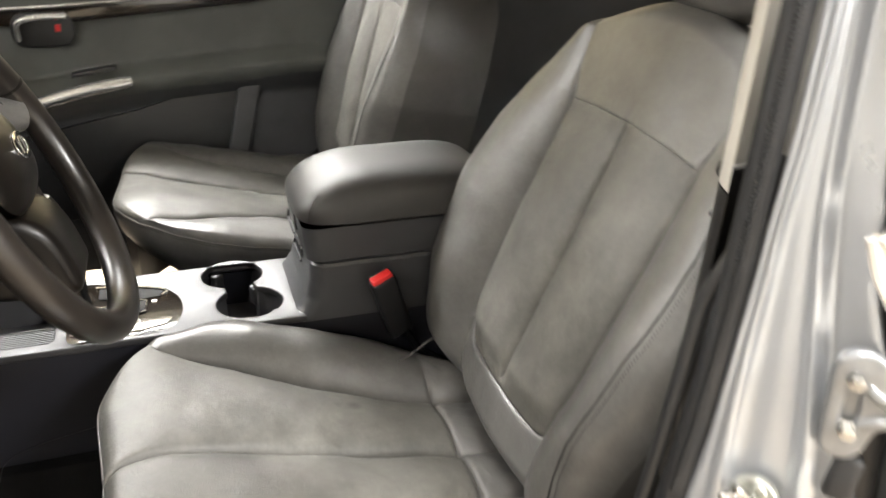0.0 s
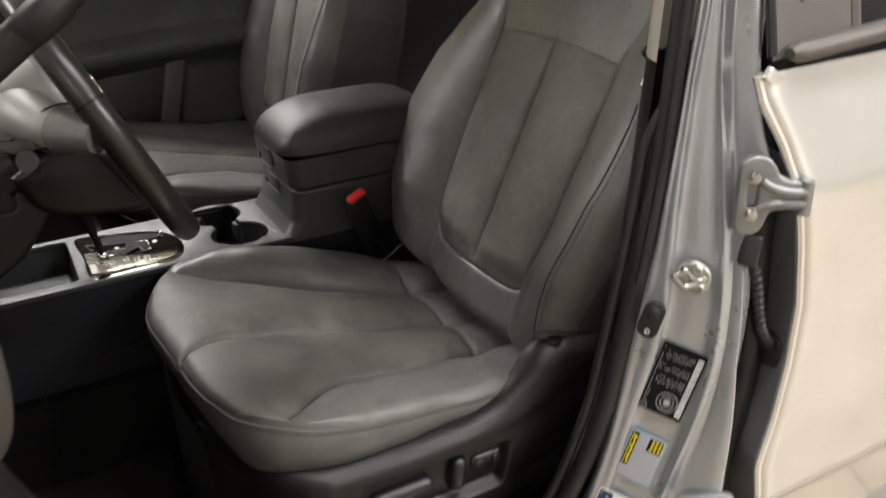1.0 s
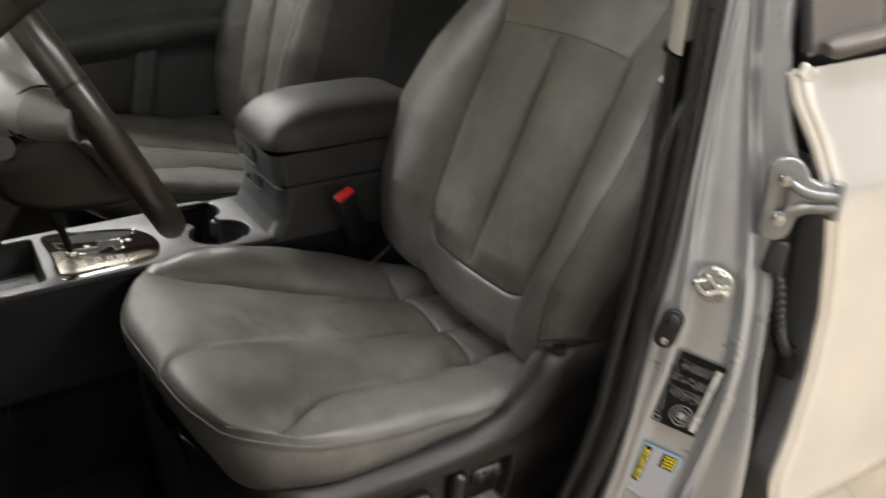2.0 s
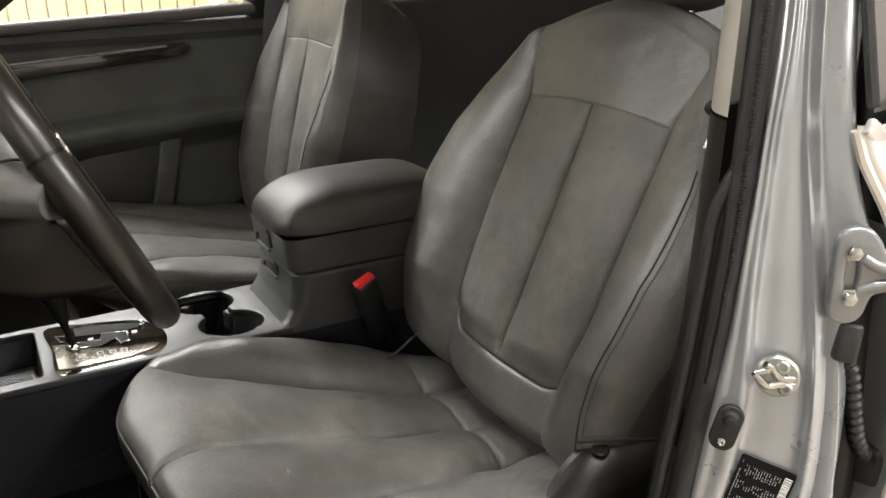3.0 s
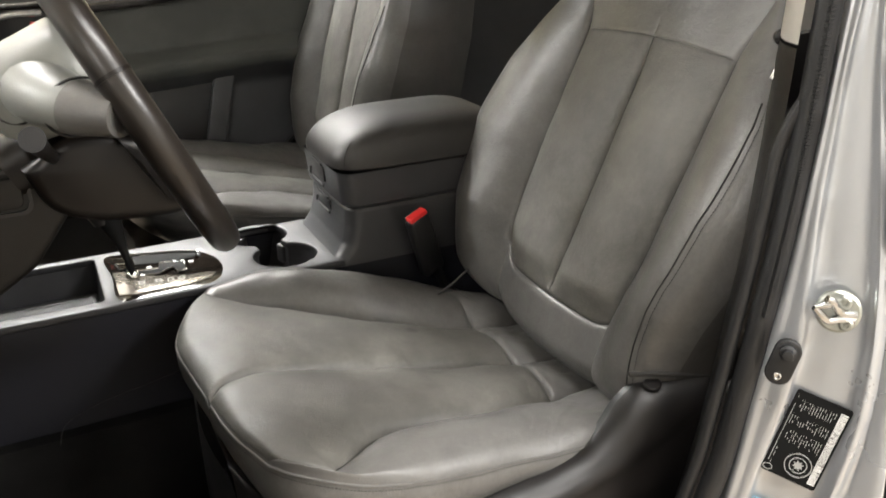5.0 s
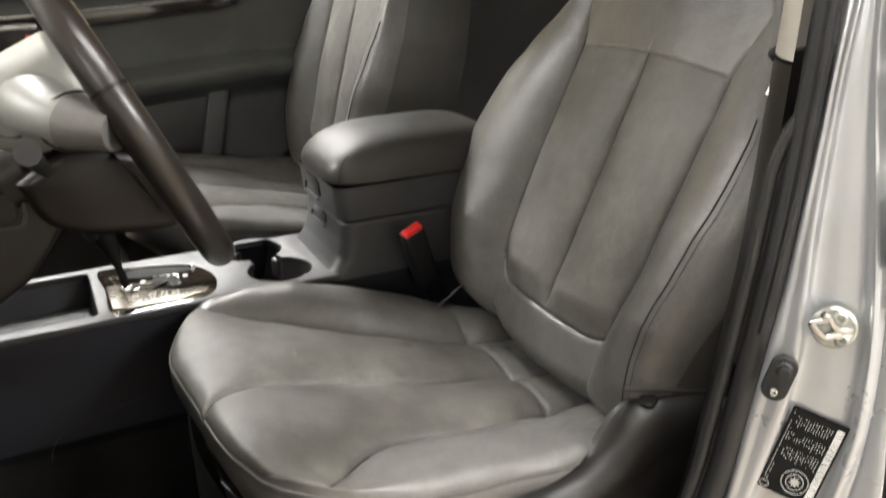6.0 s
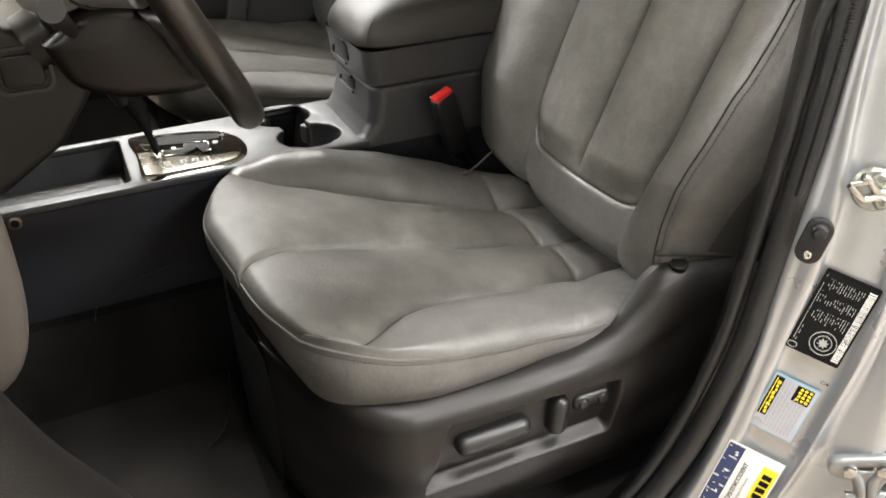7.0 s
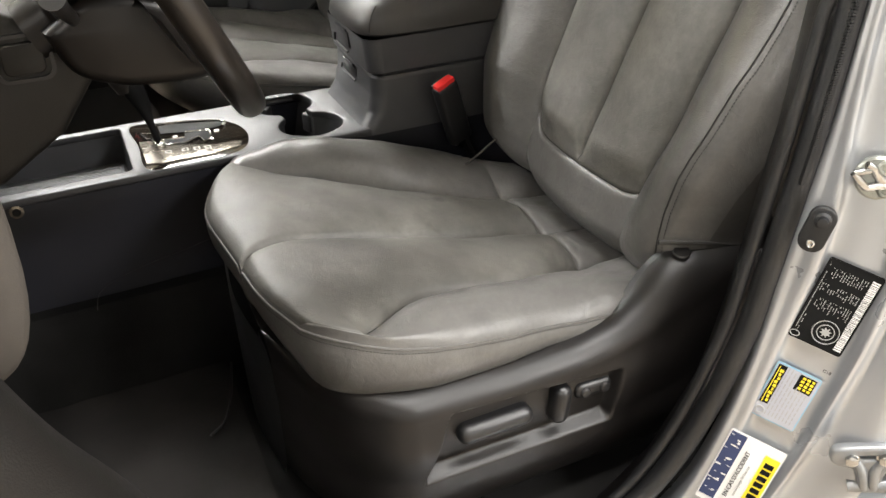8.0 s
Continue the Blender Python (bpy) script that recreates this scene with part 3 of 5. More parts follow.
    for k in range(0, len(line)):
        a, b = line[k], line[(k + 1) % len(line)]
        away = Vector((a.x + 0.195, a.y - yc, 0)).normalized() * 0.0008
        vs = [stitch.verts.new(c + away + Vector((0, 0, h))) for c, h in ((a.lerp(b, 0.15), -0.0006), (a.lerp(b, 0.75), -0.0006), (a.lerp(b, 0.75), 0.0006), (a.lerp(b, 0.15), 0.0006))]
        stitch.faces.new(vs)
    part("stitching", stitch, THREAD, cushion, smooth=False, kind="stuff")
    # twin stitched seam on the outer edge of the backrest
    def twin(p):
        return interp(p, [-0.9, -0.7, -0.45, -0.15, 0.15, 0.42], [0.910, 0.868, 0.838, 0.836, 0.850, 0.868])

    for s in ((-1,) if out < 0 else (-1, 1)):
        run([front(p, s * twin(p)) + face * 0.0006 for p in np.linspace(-0.90, 0.40, 60)], back, 0.0011)
        rows = bmesh.new()
        line = [front(p, s * (twin(p) + 0.030)) + face * 0.0010 for p in np.linspace(-0.90, 0.42, 90)]
        for a, b in zip(line, line[1:]):
            side = (b - a).cross(face).normalized() * 0.0009
            rows.faces.new([rows.verts.new(c) for c in (a.lerp(b, 0.15) - side, a.lerp(b, 0.75) - side, a.lerp(b, 0.75) + side, a.lerp(b, 0.15) + side)])
        part("stitching", rows, THREAD, back, smooth=False, kind="stuff")
    return seat, cushion, back


def headrest(seat, yc, recline, out):
    o = Vector((0.03, yc + 0.018 * out, 0.69))
    up, face = back_axes(recline)
    def pt(u, v):
        a, b = 2 * math.pi * u, math.pi * (v - 0.5)
        cx = math.copysign(abs(math.cos(a)) ** 0.6, math.cos(a)) * math.cos(b) ** 0.5
        cz = math.copysign(abs(math.sin(a)) ** 0.6, math.sin(a)) * math.cos(b) ** 0.5
        sy = math.copysign(abs(math.sin(b)) ** 0.8, math.sin(b))
        return o + up * (0.728 + 0.095 * cz) + face * (-0.035 + 0.055 * cx) + Vector((0, 0.135 * sy, 0))
    part("headrest", grid(40, 24, pt, wrap_u=True), LEATHER, seat)
    for s in (-1, 1):
        part("headrest_post", tube([o + up * w + face * -0.05 + Vector((0, s * 0.06, 0)) for w in (0.58, 0.75)], 0.006, 10), CHROME, seat)


def valance(seat, yc, out):
    """Side trim of the seat base with the recess for the seat switches."""
    def top_line(x):
        return interp(x, [-0.47, -0.40, -0.30, -0.20, -0.11, -0.06, -0.02, 0.015, 0.05, 0.16], [0.683, 0.680, 0.672, 0.668, 0.672, 0.683, 0.708, 0.742, 0.757, 0.758])

    def ridge_line(x):
        return interp(x, [-0.47, -0.40, -0.30, -0.20, -0.09, -0.02, 0.031, 0.078, 0.12, 0.16], [0.652, 0.649, 0.643, 0.640, 0.645, 0.662, 0.684, 0.709, 0.724, 0.730])

    def inside(x, z):
        """1 within the switch recess, 0 outside, with a sloping lower ledge."""
        x0, x1 = interp(z, [0.540, 0.650], [-0.334, -0.290]), interp(z, [0.545, 0.645], [-0.066, -0.052])
        z0, z1 = interp(x, [-0.325, -0.06], [0.546, 0.548]), interp(x, [-0.30, -0.05], [0.646, 0.632])
        return ease((x - x0) / 0.006) * ease((x1 - x) / 0.012) * ease((z1 - z) / 0.008) * ease((z - z0) / 0.015)

    def pt(u, v):
        x = -0.458 + 0.608 * u
        zt = sum(top_line(x + d) for d in (-0.012, -0.006, 0.0, 0.006, 0.012)) / 5
        rise = max(0.0, min(1.0, (x + 0.05) / 0.05))
        inner = 0.286 - 0.014 * rise
        ridge = 0.322
        drop = zt - sum(ridge_line(x + d) for d in (-0.016, -0.008, 0.0, 0.008, 0.016)) / 5
        if v < 0.2:
            a = radians(90) * v / 0.2
            y = inner + (ridge - inner) * math.sin(a)
            z = zt - drop * (1 - math.cos(a))
        else:
            t = (v - 0.2) / 0.8
            z0 = zt - drop
            z = z0 + (0.46 - z0) * t
            y = ridge + 0.006 * math.sin(math.pi * min(1, t * 2.0)) ** 1.5 - (0.03 * ((t - 0.6) / 0.4) ** 2 if t > 0.6 else 0)
        if x < -0.33:
            y -= 7.0 * (-0.33 - x) ** 1.9 + 0.045 * ease((-0.41 - x) / 0.06) ** 2
        y -= 0.019 * inside(x, z)
        return (x, yc + out * y, z)

    panel = part("side_trim", grid(300 if out < 0 else 90, 160 if out < 0 else 40, pt), PLASTIC, seat, "grained dark grey plastic base trim")
    part("trim_top", grid(60, 2, lambda u, v: (lambda p: (p[0], p[1] - out * (0.12 if p[0] < -0.10 else 0.012) * v, p[2] - 0.004 * v))(pt(u, 0))), PLASTIC, seat)
    front = [pt(0, v) for v in np.linspace(0, 1, 20)]
    part("front_trim", grid(30, 20, lambda u, v: (front[round(v * 19)][0] - 0.010 * math.sin(math.pi * u), yc + (front[round(v * 19)][1] - yc) * (1 - 2 * u), front[round(v * 19)][2] - 0.02)), BLACK, seat)
    return panel


def seat_switches(panel, yc, out):
    y = yc + out * 0.311
    m = pose(-0.232, y, 0.602, 0, -1, 0)
    slide = part("seat_slide_switch", block(0.100, 0.034, 0.026, m, 0.0125, 5), BLACK, panel)
    m = pose(-0.142, y, 0.600, 0, 8, 0)
    part("backrest_switch", block(0.026, 0.034, 0.056, m, 0.0125, 5), BLACK, panel)
    m = pose(-0.090, y + out * -0.006, 0.602, 0, 2, 0)
    part("lumbar_switch", block(0.056, 0.020, 0.024, m, 0.0095, 5), BLACK, panel)
    for dx in (-0.014, 0.014):
        part("switch_dimple", lathe([(0.0, 0.004), (0.006, 0.003), (0.008, 0.0)], pose(-0.090 + dx, y + out * 0.004, 0.602, 90, 0, 0), 16), BLACK, panel)
    return slide


def seat_details(seat, yc):
    part("trim_cap", lathe([(0.0, 0.002), (0.010, 0.002), (0.012, 0.0)], pose(0.044, yc - 0.288, 0.7535, 8, -8, 0), 20), PLASTIC, seat)
    part("side_lip", tube([(0.012, yc - 0.280, 0.772), (0.060, yc - 0.292, 0.765), (0.124, yc - 0.300, 0.751)], 0.0035, 8), LEATHER_DARK, seat)
    # seat rails and a wire beneath
    for v in (-0.19, 0.19):
        part("seat_rail", box(-0.42, 0.12, yc + v - 0.02, yc + v + 0.02, 0.43, 0.475, 0.004), BLACK, seat)
    part("floor_wire", tube(smooth_path([(-0.485, yc + 0.06, 0.52), (-0.495, yc + 0.05, 0.47), (-0.515, yc + 0.02, 0.448), (-0.54, yc + 0.00, 0.446)], 20), 0.0018, 6), PLASTIC, seat)


# ---- centre console ----
CY = 0.505


def console():
    con = thing("center_console", (-0.3, CY, 0.43), "grey centre console with silver top, cup holders and padded armrest", "console")

    def wall(sign):
        def side(u, v):
            x = -0.92 + 1.08 * u
            half = interp(x, [-0.92, -0.5, -0.2, 0.16], [0.118, 0.110, 0.112, 0.116])
            top = interp(x, [-0.92, -0.7, -0.5, 0.16], [0.775, 0.752, 0.747, 0.747])
            swell = 0.012 * math.exp(-((x + 0.60) / 0.12) ** 2) * max(0, 0.66 - (0.42 + (top - 0.42) * v)) * 8
            y = half * interp(v, [0, 0.8, 0.94, 1.0], [1.16, 1.02, 1.0, 0.975]) + swell * 0.3
            return (x, CY + sign * y, 0.42 + (top - 0.42) * v)
        return grid(60, 20, side)
    part("console_body", merge(wall(-1), wall(1)), CONSOLE_SHADED, con, "grey plastic console sides, darkened for shade")
    arc = smooth_path([(-0.655, 0, 0.545), (-0.642, 0, 0.590), (-0.592, 0, 0.612), (-0.500, 0, 0.628), (-0.44, 0, 0.640)], 24)
    part("panel_seam", tube([(p.x, CY - 0.121 - 0.06 * (0.72 - p.z) / 0.3, p.z) for p in arc], 0.0006, 6), BLACK, con)
    part("power_socket", lathe([(0.0, -0.012), (0.0065, -0.012), (0.007, 0.0), (0.010, 0.0), (0.010, 0.002), (0.007, 0.0025)], pose(-0.722, CY - 0.121, 0.741, 90, 0, 0), 24), GOLD, con, "metal ringed power socket")
    part("socket_hole", lathe([(0.0, 0.003), (0.006, 0.003), (0.0065, 0.0)], pose(-0.722, CY - 0.121, 0.741, 90, 0, 0), 20), GATE, con)
    # top trim with openings
    def cups():
        pts = []
        c1, r1, c2, r2 = (-0.270, 0.072), 0.055, (-0.250, -0.040), 0.057
        for k in range(34):
            a = radians(-50 + 300 * k / 33)
            pts.append((c1[0] + r1 * math.cos(a), c1[1] + r1 * math.sin(a)))
        for k in range(34):
            a = radians(130 + 300 * k / 33)
            pts.append((c2[0] + r2 * math.cos(a), c2[1] + r2 * math.sin(a)))
        return pts

    tray = rounded(-0.775, -0.548, -0.092, 0.100, 0.012)
    outer = [(-0.790, -0.114), (-0.5, -0.111), (-0.3, -0.110), (-0.17, -0.112), (-0.17, 0.112), (-0.5, 0.112), (-0.790, 0.114)]
    shift = [(p.x, p.y) for p in smooth_path([(-0.532, 0.000, 0), (-0.530, -0.098, 0), (-0.470, -0.104, 0), (-0.405, -0.103, 0), (-0.372, -0.085, 0), (-0.358, -0.048, 0), (-0.357, -0.010, 0), (-0.367, 0.026, 0), (-0.394, 0.058, 0), (-0.462, 0.085, 0), (-0.533, 0.097, 0), (-0.532, 0.000, 0)], 70)][:-1]
    part("top_trim", plate([outer, tray, cups(), shift], pose(0, CY, 0.751), 0.003, 0.003), SILVER_TRIM, con, "satin silver painted console top")
    part("front_cover", plate([[(-0.95, -0.116), (-0.794, -0.114), (-0.794, 0.114), (-0.95, 0.116)]], pose(0, CY, 0.750), 0.003, 0.003), BLACK, con)

    def well(loop, depth, mat, name, floor_z=True):
        bm = bmesh.new()
        a = [bm.verts.new((x, CY + y, 0.7505)) for x, y in loop]
        cx, cy = sum(p[0] for p in loop) / len(loop), sum(p[1] for p in loop) / len(loop)
        b = [bm.verts.new((cx + (x - cx) * 0.94, CY + cy + (y - cy) * 0.94, 0.7505 - depth)) for x, y in loop]
        for k in range(len(loop)):
            bm.faces.new((a[k], a[(k + 1) % len(loop)], b[(k + 1) % len(loop)], b[k]))
        bm.faces.new(b)
        return part(name, bm, mat, con)

    well(tray, 0.054, CONSOLE, "storage_tray")
    part("tray_mat", box(-0.765, -0.560, CY - 0.080, CY + 0.060, 0.698, 0.706, 0.002), TRAYMAT, con, "ribbed grey rubber tray mat")
    part("tray_ribs", merge(*[box(-0.760, -0.565, CY - 0.076 + 0.006 * k, CY - 0.073 + 0.006 * k, 0.706, 0.7077, 0) for k in range(22)]), TRAYMAT, con, kind="stuff")
    well(cups(), 0.075, CONSOLE, "cup_holder")
    for x, y, a in ((-0.234, 0.036, 20), (-0.212, -0.066, -40), (-0.296, 0.100, 140)):
        part("cup_spring", block(0.016, 0.022, 0.034, pose(x, CY + y, 0.729, 0, 0, a), 0.004, 3), SILVER_TRIM, con)

    def lay(points, z, n=0):
        pts = [(x, CY + y, z) for x, y in points]
        return smooth_path(pts, n) if n else pts

    gate = part("shift_plate", plate([[(-0.445 + (x + 0.445) * 0.985, y * 0.985) for x, y in shift]], pose(0, CY, 0.7515, 0, 0, 0), 0.002, 0.003), WOOD, con, "dark glossy woodgrain shift surround")
    gold = [(-0.527, 0.014), (-0.510, 0.010), (-0.494, -0.018), (-0.460, -0.032), (-0.417, -0.054), (-0.385, -0.055), (-0.375, -0.062), (-0.384, -0.078), (-0.424, -0.089), (-0.506, -0.086), (-0.527, -0.078)]
    part("selector_strip", plate([gold], pose(0, CY, 0.7570), 0.0006, 0.001), GOLD, gate, "pale gold selector strip")
    rail = [(-0.490, 0.078), (-0.440, 0.066), (-0.392, 0.046), (-0.384, 0.034), (-0.392, 0.022), (-0.430, 0.018), (-0.490, 0.036)]
    part("rail_recess", plate([rail], pose(0, CY, 0.7568), 0.0006, 0.0006), GATE, gate)
    part("gate_rail", tube(lay([(-0.496, 0.078), (-0.440, 0.067), (-0.394, 0.048), (-0.382, 0.036), (-0.390, 0.022)], 0.758, 26), 0.0030, 8), CHROME, gate, "chrome gate rail")
    slot = [(-0.508, 0.006), (-0.457, -0.002), (-0.452, 0.020), (-0.413, 0.009), (-0.416, -0.028), (-0.429, -0.033), (-0.434, -0.010), (-0.458, -0.026), (-0.502, -0.018)]
    part("gate_slot", plate([slot], pose(0, CY, 0.7582), 0.0006, 0.0004), GATE, gate)
    part("selector_gate", tube(lay(slot, 0.7592), 0.0017, 8, closed=True), CHROME, gate, "zigzag chrome gate edge")
    part("gate_end", tube(lay([(-0.520, 0.052), (-0.504, 0.046), (-0.500, 0.020), (-0.514, 0.024)], 0.7578), 0.0018, 8, closed=True), CHROME, gate)
    for x, y in ((-0.470, 0.012), (-0.402, 0.006)):
        part("selector_sign", plate([rounded(x - 0.004, x + 0.004, y - 0.004, y + 0.004, 0.001, 2)], pose(0, CY, 0.7575), 0.0004), LABEL_WHITE, gate, smooth=False)
    for x, y in ((-0.490, -0.049), (-0.464, -0.053), (-0.446, -0.057), (-0.429, -0.060)):
        part("gear_mark", plate([rounded(x - 0.005, x + 0.005, y - 0.006, y + 0.006, 0.001, 2), rounded(x - 0.0032, x + 0.0032, y - 0.004, y + 0.004, 0.001, 2)], pose(0, CY, 0.7585), 0.0003), PRINT, gate)
    # lever
    lever = part("shift_lever", tube(smooth_path([(-0.498, CY - 0.012, 0.757), (-0.503, CY - 0.008, 0.785), (-0.512, CY, 0.83), (-0.525, CY, 0.87)], 16), lambda t: 0.0055 + 0.011 * ease((t - 0.35) / 0.5), 14), GATE, con)
    part("lever_knob", lathe([(0.0, -0.03), (0.014, -0.028), (0.020, -0.01), (0.026, 0.03), (0.027, 0.06), (0.02, 0.078), (0.0, 0.082)], pose(-0.535, CY, 0.88, 0, -10, 0), 24), WHEEL, lever)
    part("lever_collar", block(0.016, 0.030, 0.010, pose(-0.500, CY - 0.014, 0.762, 0, 0, 15), 0.003, 2), CHROME, lever)

    # armrest bin
    def bin_pt(u, v):
        # lofted rounded box from the trim up to the lid seam
        z = 0.744 + (0.904 - 0.744) * u
        x0 = interp(u, [0, 0.05, 0.12, 0.22, 0.4, 0.6, 0.63, 1], [-0.192, -0.184, -0.173, -0.162, -0.155, -0.153, -0.158, -0.164])
        half = interp(u, [0, 0.6, 0.63, 1], [0.113, 0.108, 0.111, 0.112])
        loop = rounded(x0, 0.17, -half, half, 0.026, 8)
        p = loop[round(v * len(loop)) % len(loop)]
        dent = -0.0025 if 0.595 < u < 0.625 else 0.0
        cx = 0.0
        return (cx + (p[0] - cx) * (1 + dent * 8), CY + p[1] * (1 + dent * 8), z)

    n = len(rounded(0, 1, 0, 1, 0.1, 8))
    box_part = part("armrest_bin", grid(46, n, bin_pt, wrap_v=True), CONSOLE, con)

    def lid_pt(u, v):
        a = 2 * math.pi * v
        t = u * math.pi / 2
        grow = math.cos(t) ** 0.46 if u < 1 else 0.0
        c, s = math.cos(a), math.sin(a)
        px = math.copysign(abs(c) ** 0.46, c)
        py = math.copysign(abs(s) ** 0.38, s)
        x = 0.003 + 0.172 * px * grow
        y = 0.1145 * py * grow
        z = 0.909 + 0.070 * math.sin(t) ** 0.85
        if x < -0.04:
            z -= 1.3 * (x + 0.04) ** 2 * math.sin(t)
        return (x, CY + y, z)

    lid = part("armrest_lid", merge(grid(24, 72, lid_pt, wrap_v=True), grid(4, 72, lambda u, v: (lambda p: (p[0] * (1 - 0.03 * u), CY + (p[1] - CY) * (1 - 0.03 * u), p[2] - 0.004 * u))(lid_pt(0, v)), wrap_v=True)), LEATHER_DARK, con, "padded dark grey leather armrest lid")
    part("lid_seam", tube([Vector(lid_pt(u, 0.605)) for u in np.linspace(0.02, 0.45, 24)], 0.0009, 6), THREAD, lid)
    # two latch recesses with pull lips on the bin's front
    for z, x, tall in ((0.881, -0.1625, 0.028), (0.824, -0.1545, 0.018)):
        part("latch_recess", block(0.004, 0.062, tall, pose(x, CY + 0.012, z, 0, -3, 0), 0.0015), BLACK, box_part)
        part("latch_hood", tube([(x - 0.002, CY + 0.042, z + tall / 2 + 0.002), (x - 0.002, CY - 0.010, z + tall / 2 + 0.002)], 0.0020, 8), SILVER_TRIM, box_part)
        part("latch_pull", tube([(x - 0.002, CY + 0.052, z - tall * 0.1), (x - 0.004, CY + 0.051, z - tall / 2 - 0.003), (x - 0.004, CY - 0.020, z - tall / 2 - 0.004)], 0.0022, 8), SILVER_TRIM, box_part, "small grey latch pull")
    return con


def belt_buckle(x, y, z):
    b = thing("seat_belt_buckle", (x, y, z - 0.12), "black seat belt buckle with a red release button", "buckle")
    m = pose(x + 0.010, y + 0.010, z - 0.064, 6, -20, 12)
    part("buckle_body", block(0.043, 0.024, 0.124, m, 0.008, 3), BLACK, b)
    part("release_button", block(0.036, 0.017, 0.014, m @ pose(0, -0.001, 0.060), 0.003, 2), RED, b)
    part("buckle_slot", block(0.034, 0.004, 0.004, m @ pose(0, 0.011, 0.062), 0.001, 1), STEEL, b)
    part("buckle_stalk", tube([m @ Vector((0.004, 0, -0.05)), m @ Vector((0.016, 0, -0.12)), m @ Vector((0.05, 0.0, -0.17))], 0.013, 8, flat=0.5), BLACK, b)
    # Thin tube standing in for a glint on the belt strap.
    part("strap_glint", tube(smooth_path([(-0.040, 0.300, 0.700), (-0.010, 0.300, 0.715), (0.018, 0.302, 0.732), (0.05, 0.31, 0.735)], 16), 0.0020, 6), LEATHER_DARK, b)
    return b


# ---- steering wheel and dashboard ----
WC, WR, WT = Vector((-0.494, 0.126, 1.122)), 0.186, radians(25)
W_UP = Vector((-math.sin(WT), 0, math.cos(WT)))
W_AX = Vector((math.cos(WT), 0, math.sin(WT)))


def steering_wheel():
    wheel = thing("steering_wheel", WC - W_AX * 0.1, "dark leather steering wheel with grey hub and spokes", "steering wheel")

    def at(phi, r, d=0.0):
        return WC + r * (math.cos(phi) * Vector((0, 1, 0)) + math.sin(phi) * W_UP) + W_AX * d

    n = 120
    rim = part("rim", tube([at(2 * math.pi * k / n, WR) for k in range(n)], 0.0182, 16, closed=True), WHEEL, wheel)
    for phi in (radians(160), radians(20)):
        part("rim_joint", tube([at(phi + radians(0.6) * k, WR) for k in (-1, 0, 1)], 0.0191, 16), SHROUD, rim)

    # rear cover of the hub, tapering towards the column, with the pad before it
    def shell_pt(u, v):
        a = 2 * math.pi * v
        c, sn = math.cos(a), math.sin(a)
        d = -0.125 + 0.115 * u
        ry = interp(u, [0, 0.15, 0.5, 0.85, 1], [0.050, 0.072, 0.092, 0.098, 0.090])
        rz = interp(u, [0, 0.15, 0.5, 0.85, 1], [0.035, 0.050, 0.052, 0.056, 0.050])
        y, z = math.copysign(abs(c) ** 0.65, c) * ry, math.copysign(abs(sn) ** 0.75, sn) * rz
        return WC + Vector((0, y, 0)) + W_UP * (z + 0.068 - 0.012 * u) + W_AX * d
    hub = part("hub_cover", grid(30, 64, shell_pt, wrap_v=True, cap=True), HUB, wheel, "pale grey hub cover with a dark joint line")
    joint = [shell_pt(u, v) for u, v in ((0.22, 0.36), (0.27, 0.44), (0.42, 0.505), (0.62, 0.53), (0.80, 0.545), (0.97, 0.53))]
    part("joint_line", tube(smooth_path(joint, 30), 0.0026, 8), BLACK, hub)
    joint = [shell_pt(u, v) for u, v in ((0.02, 0.47), (0.10, 0.52), (0.22, 0.535), (0.30, 0.525))]
    part("joint_line", tube(smooth_path(joint, 20), 0.0014, 8), PLASTIC, hub)

    def pad_pt(u, v):
        a = 2 * math.pi * v
        c, sn = math.cos(a), math.sin(a)
        r = (1 - u) ** 0.5
        return WC + Vector((0, math.copysign(abs(c) ** 0.7, c) * 0.082 * r, 0)) + W_UP * (math.copysign(abs(sn) ** 0.7, sn) * 0.058 * r + 0.03) + W_AX * (-0.012 + 0.030 * u ** 0.6)
    pad = part("airbag_pad", grid(18, 48, pad_pt, wrap_v=True), SHROUD, wheel, "dark airbag pad with a bright emblem")
    face = Matrix((Vector((0, 1, 0)), W_UP, W_AX)).transposed().to_4x4()
    face.translation = WC + W_UP * 0.03 + W_AX * 0.017
    part("emblem", plate([[(0.024 * math.cos(a), 0.014 * math.sin(a)) for a in np.linspace(0, 2 * math.pi, 33)[:-1]], [(0.019 * math.cos(a), 0.010 * math.sin(a)) for a in np.linspace(0, 2 * math.pi, 33)[:-1]]], face, 0.002, 0.001), CHROME, pad)
    part("emblem", plate([[(-0.010, -0.008), (-0.004, -0.008), (0.010, 0.008), (0.004, 0.008)]], face, 0.002, 0.001), CHROME, pad)
    for side in (-1, 1):
        def arm(r, d, rise):
            return WC + Vector((0, side * r, 0)) + W_UP * rise + W_AX * d
        line = smooth_path([arm(0.060, -0.064, 0.066), arm(0.100, -0.060, 0.062), arm(0.140, -0.046, 0.052), arm(0.176, -0.012, 0.030)], 18)
        spoke = part("spoke", tube(line, lambda t: 0.044 - 0.023 * t, 22, flat=0.82), HUB, wheel, "pale grey spoke")
        sleeve = part("spoke_sleeve", tube(line[12:], lambda t: 0.0325 - 0.006 * t, 22, flat=0.82), LEATHER, wheel, "grey leather sleeve with thick stitches")
        ringed = [line[12] + (W_UP * math.sin(a) * 0.82 + W_AX * math.cos(a)) * 0.0325 for a in np.linspace(0, 2 * math.pi, 25)[:-1]]
        part("joint_line", tube(ringed, 0.0014, 8, closed=True), BLACK, spoke)
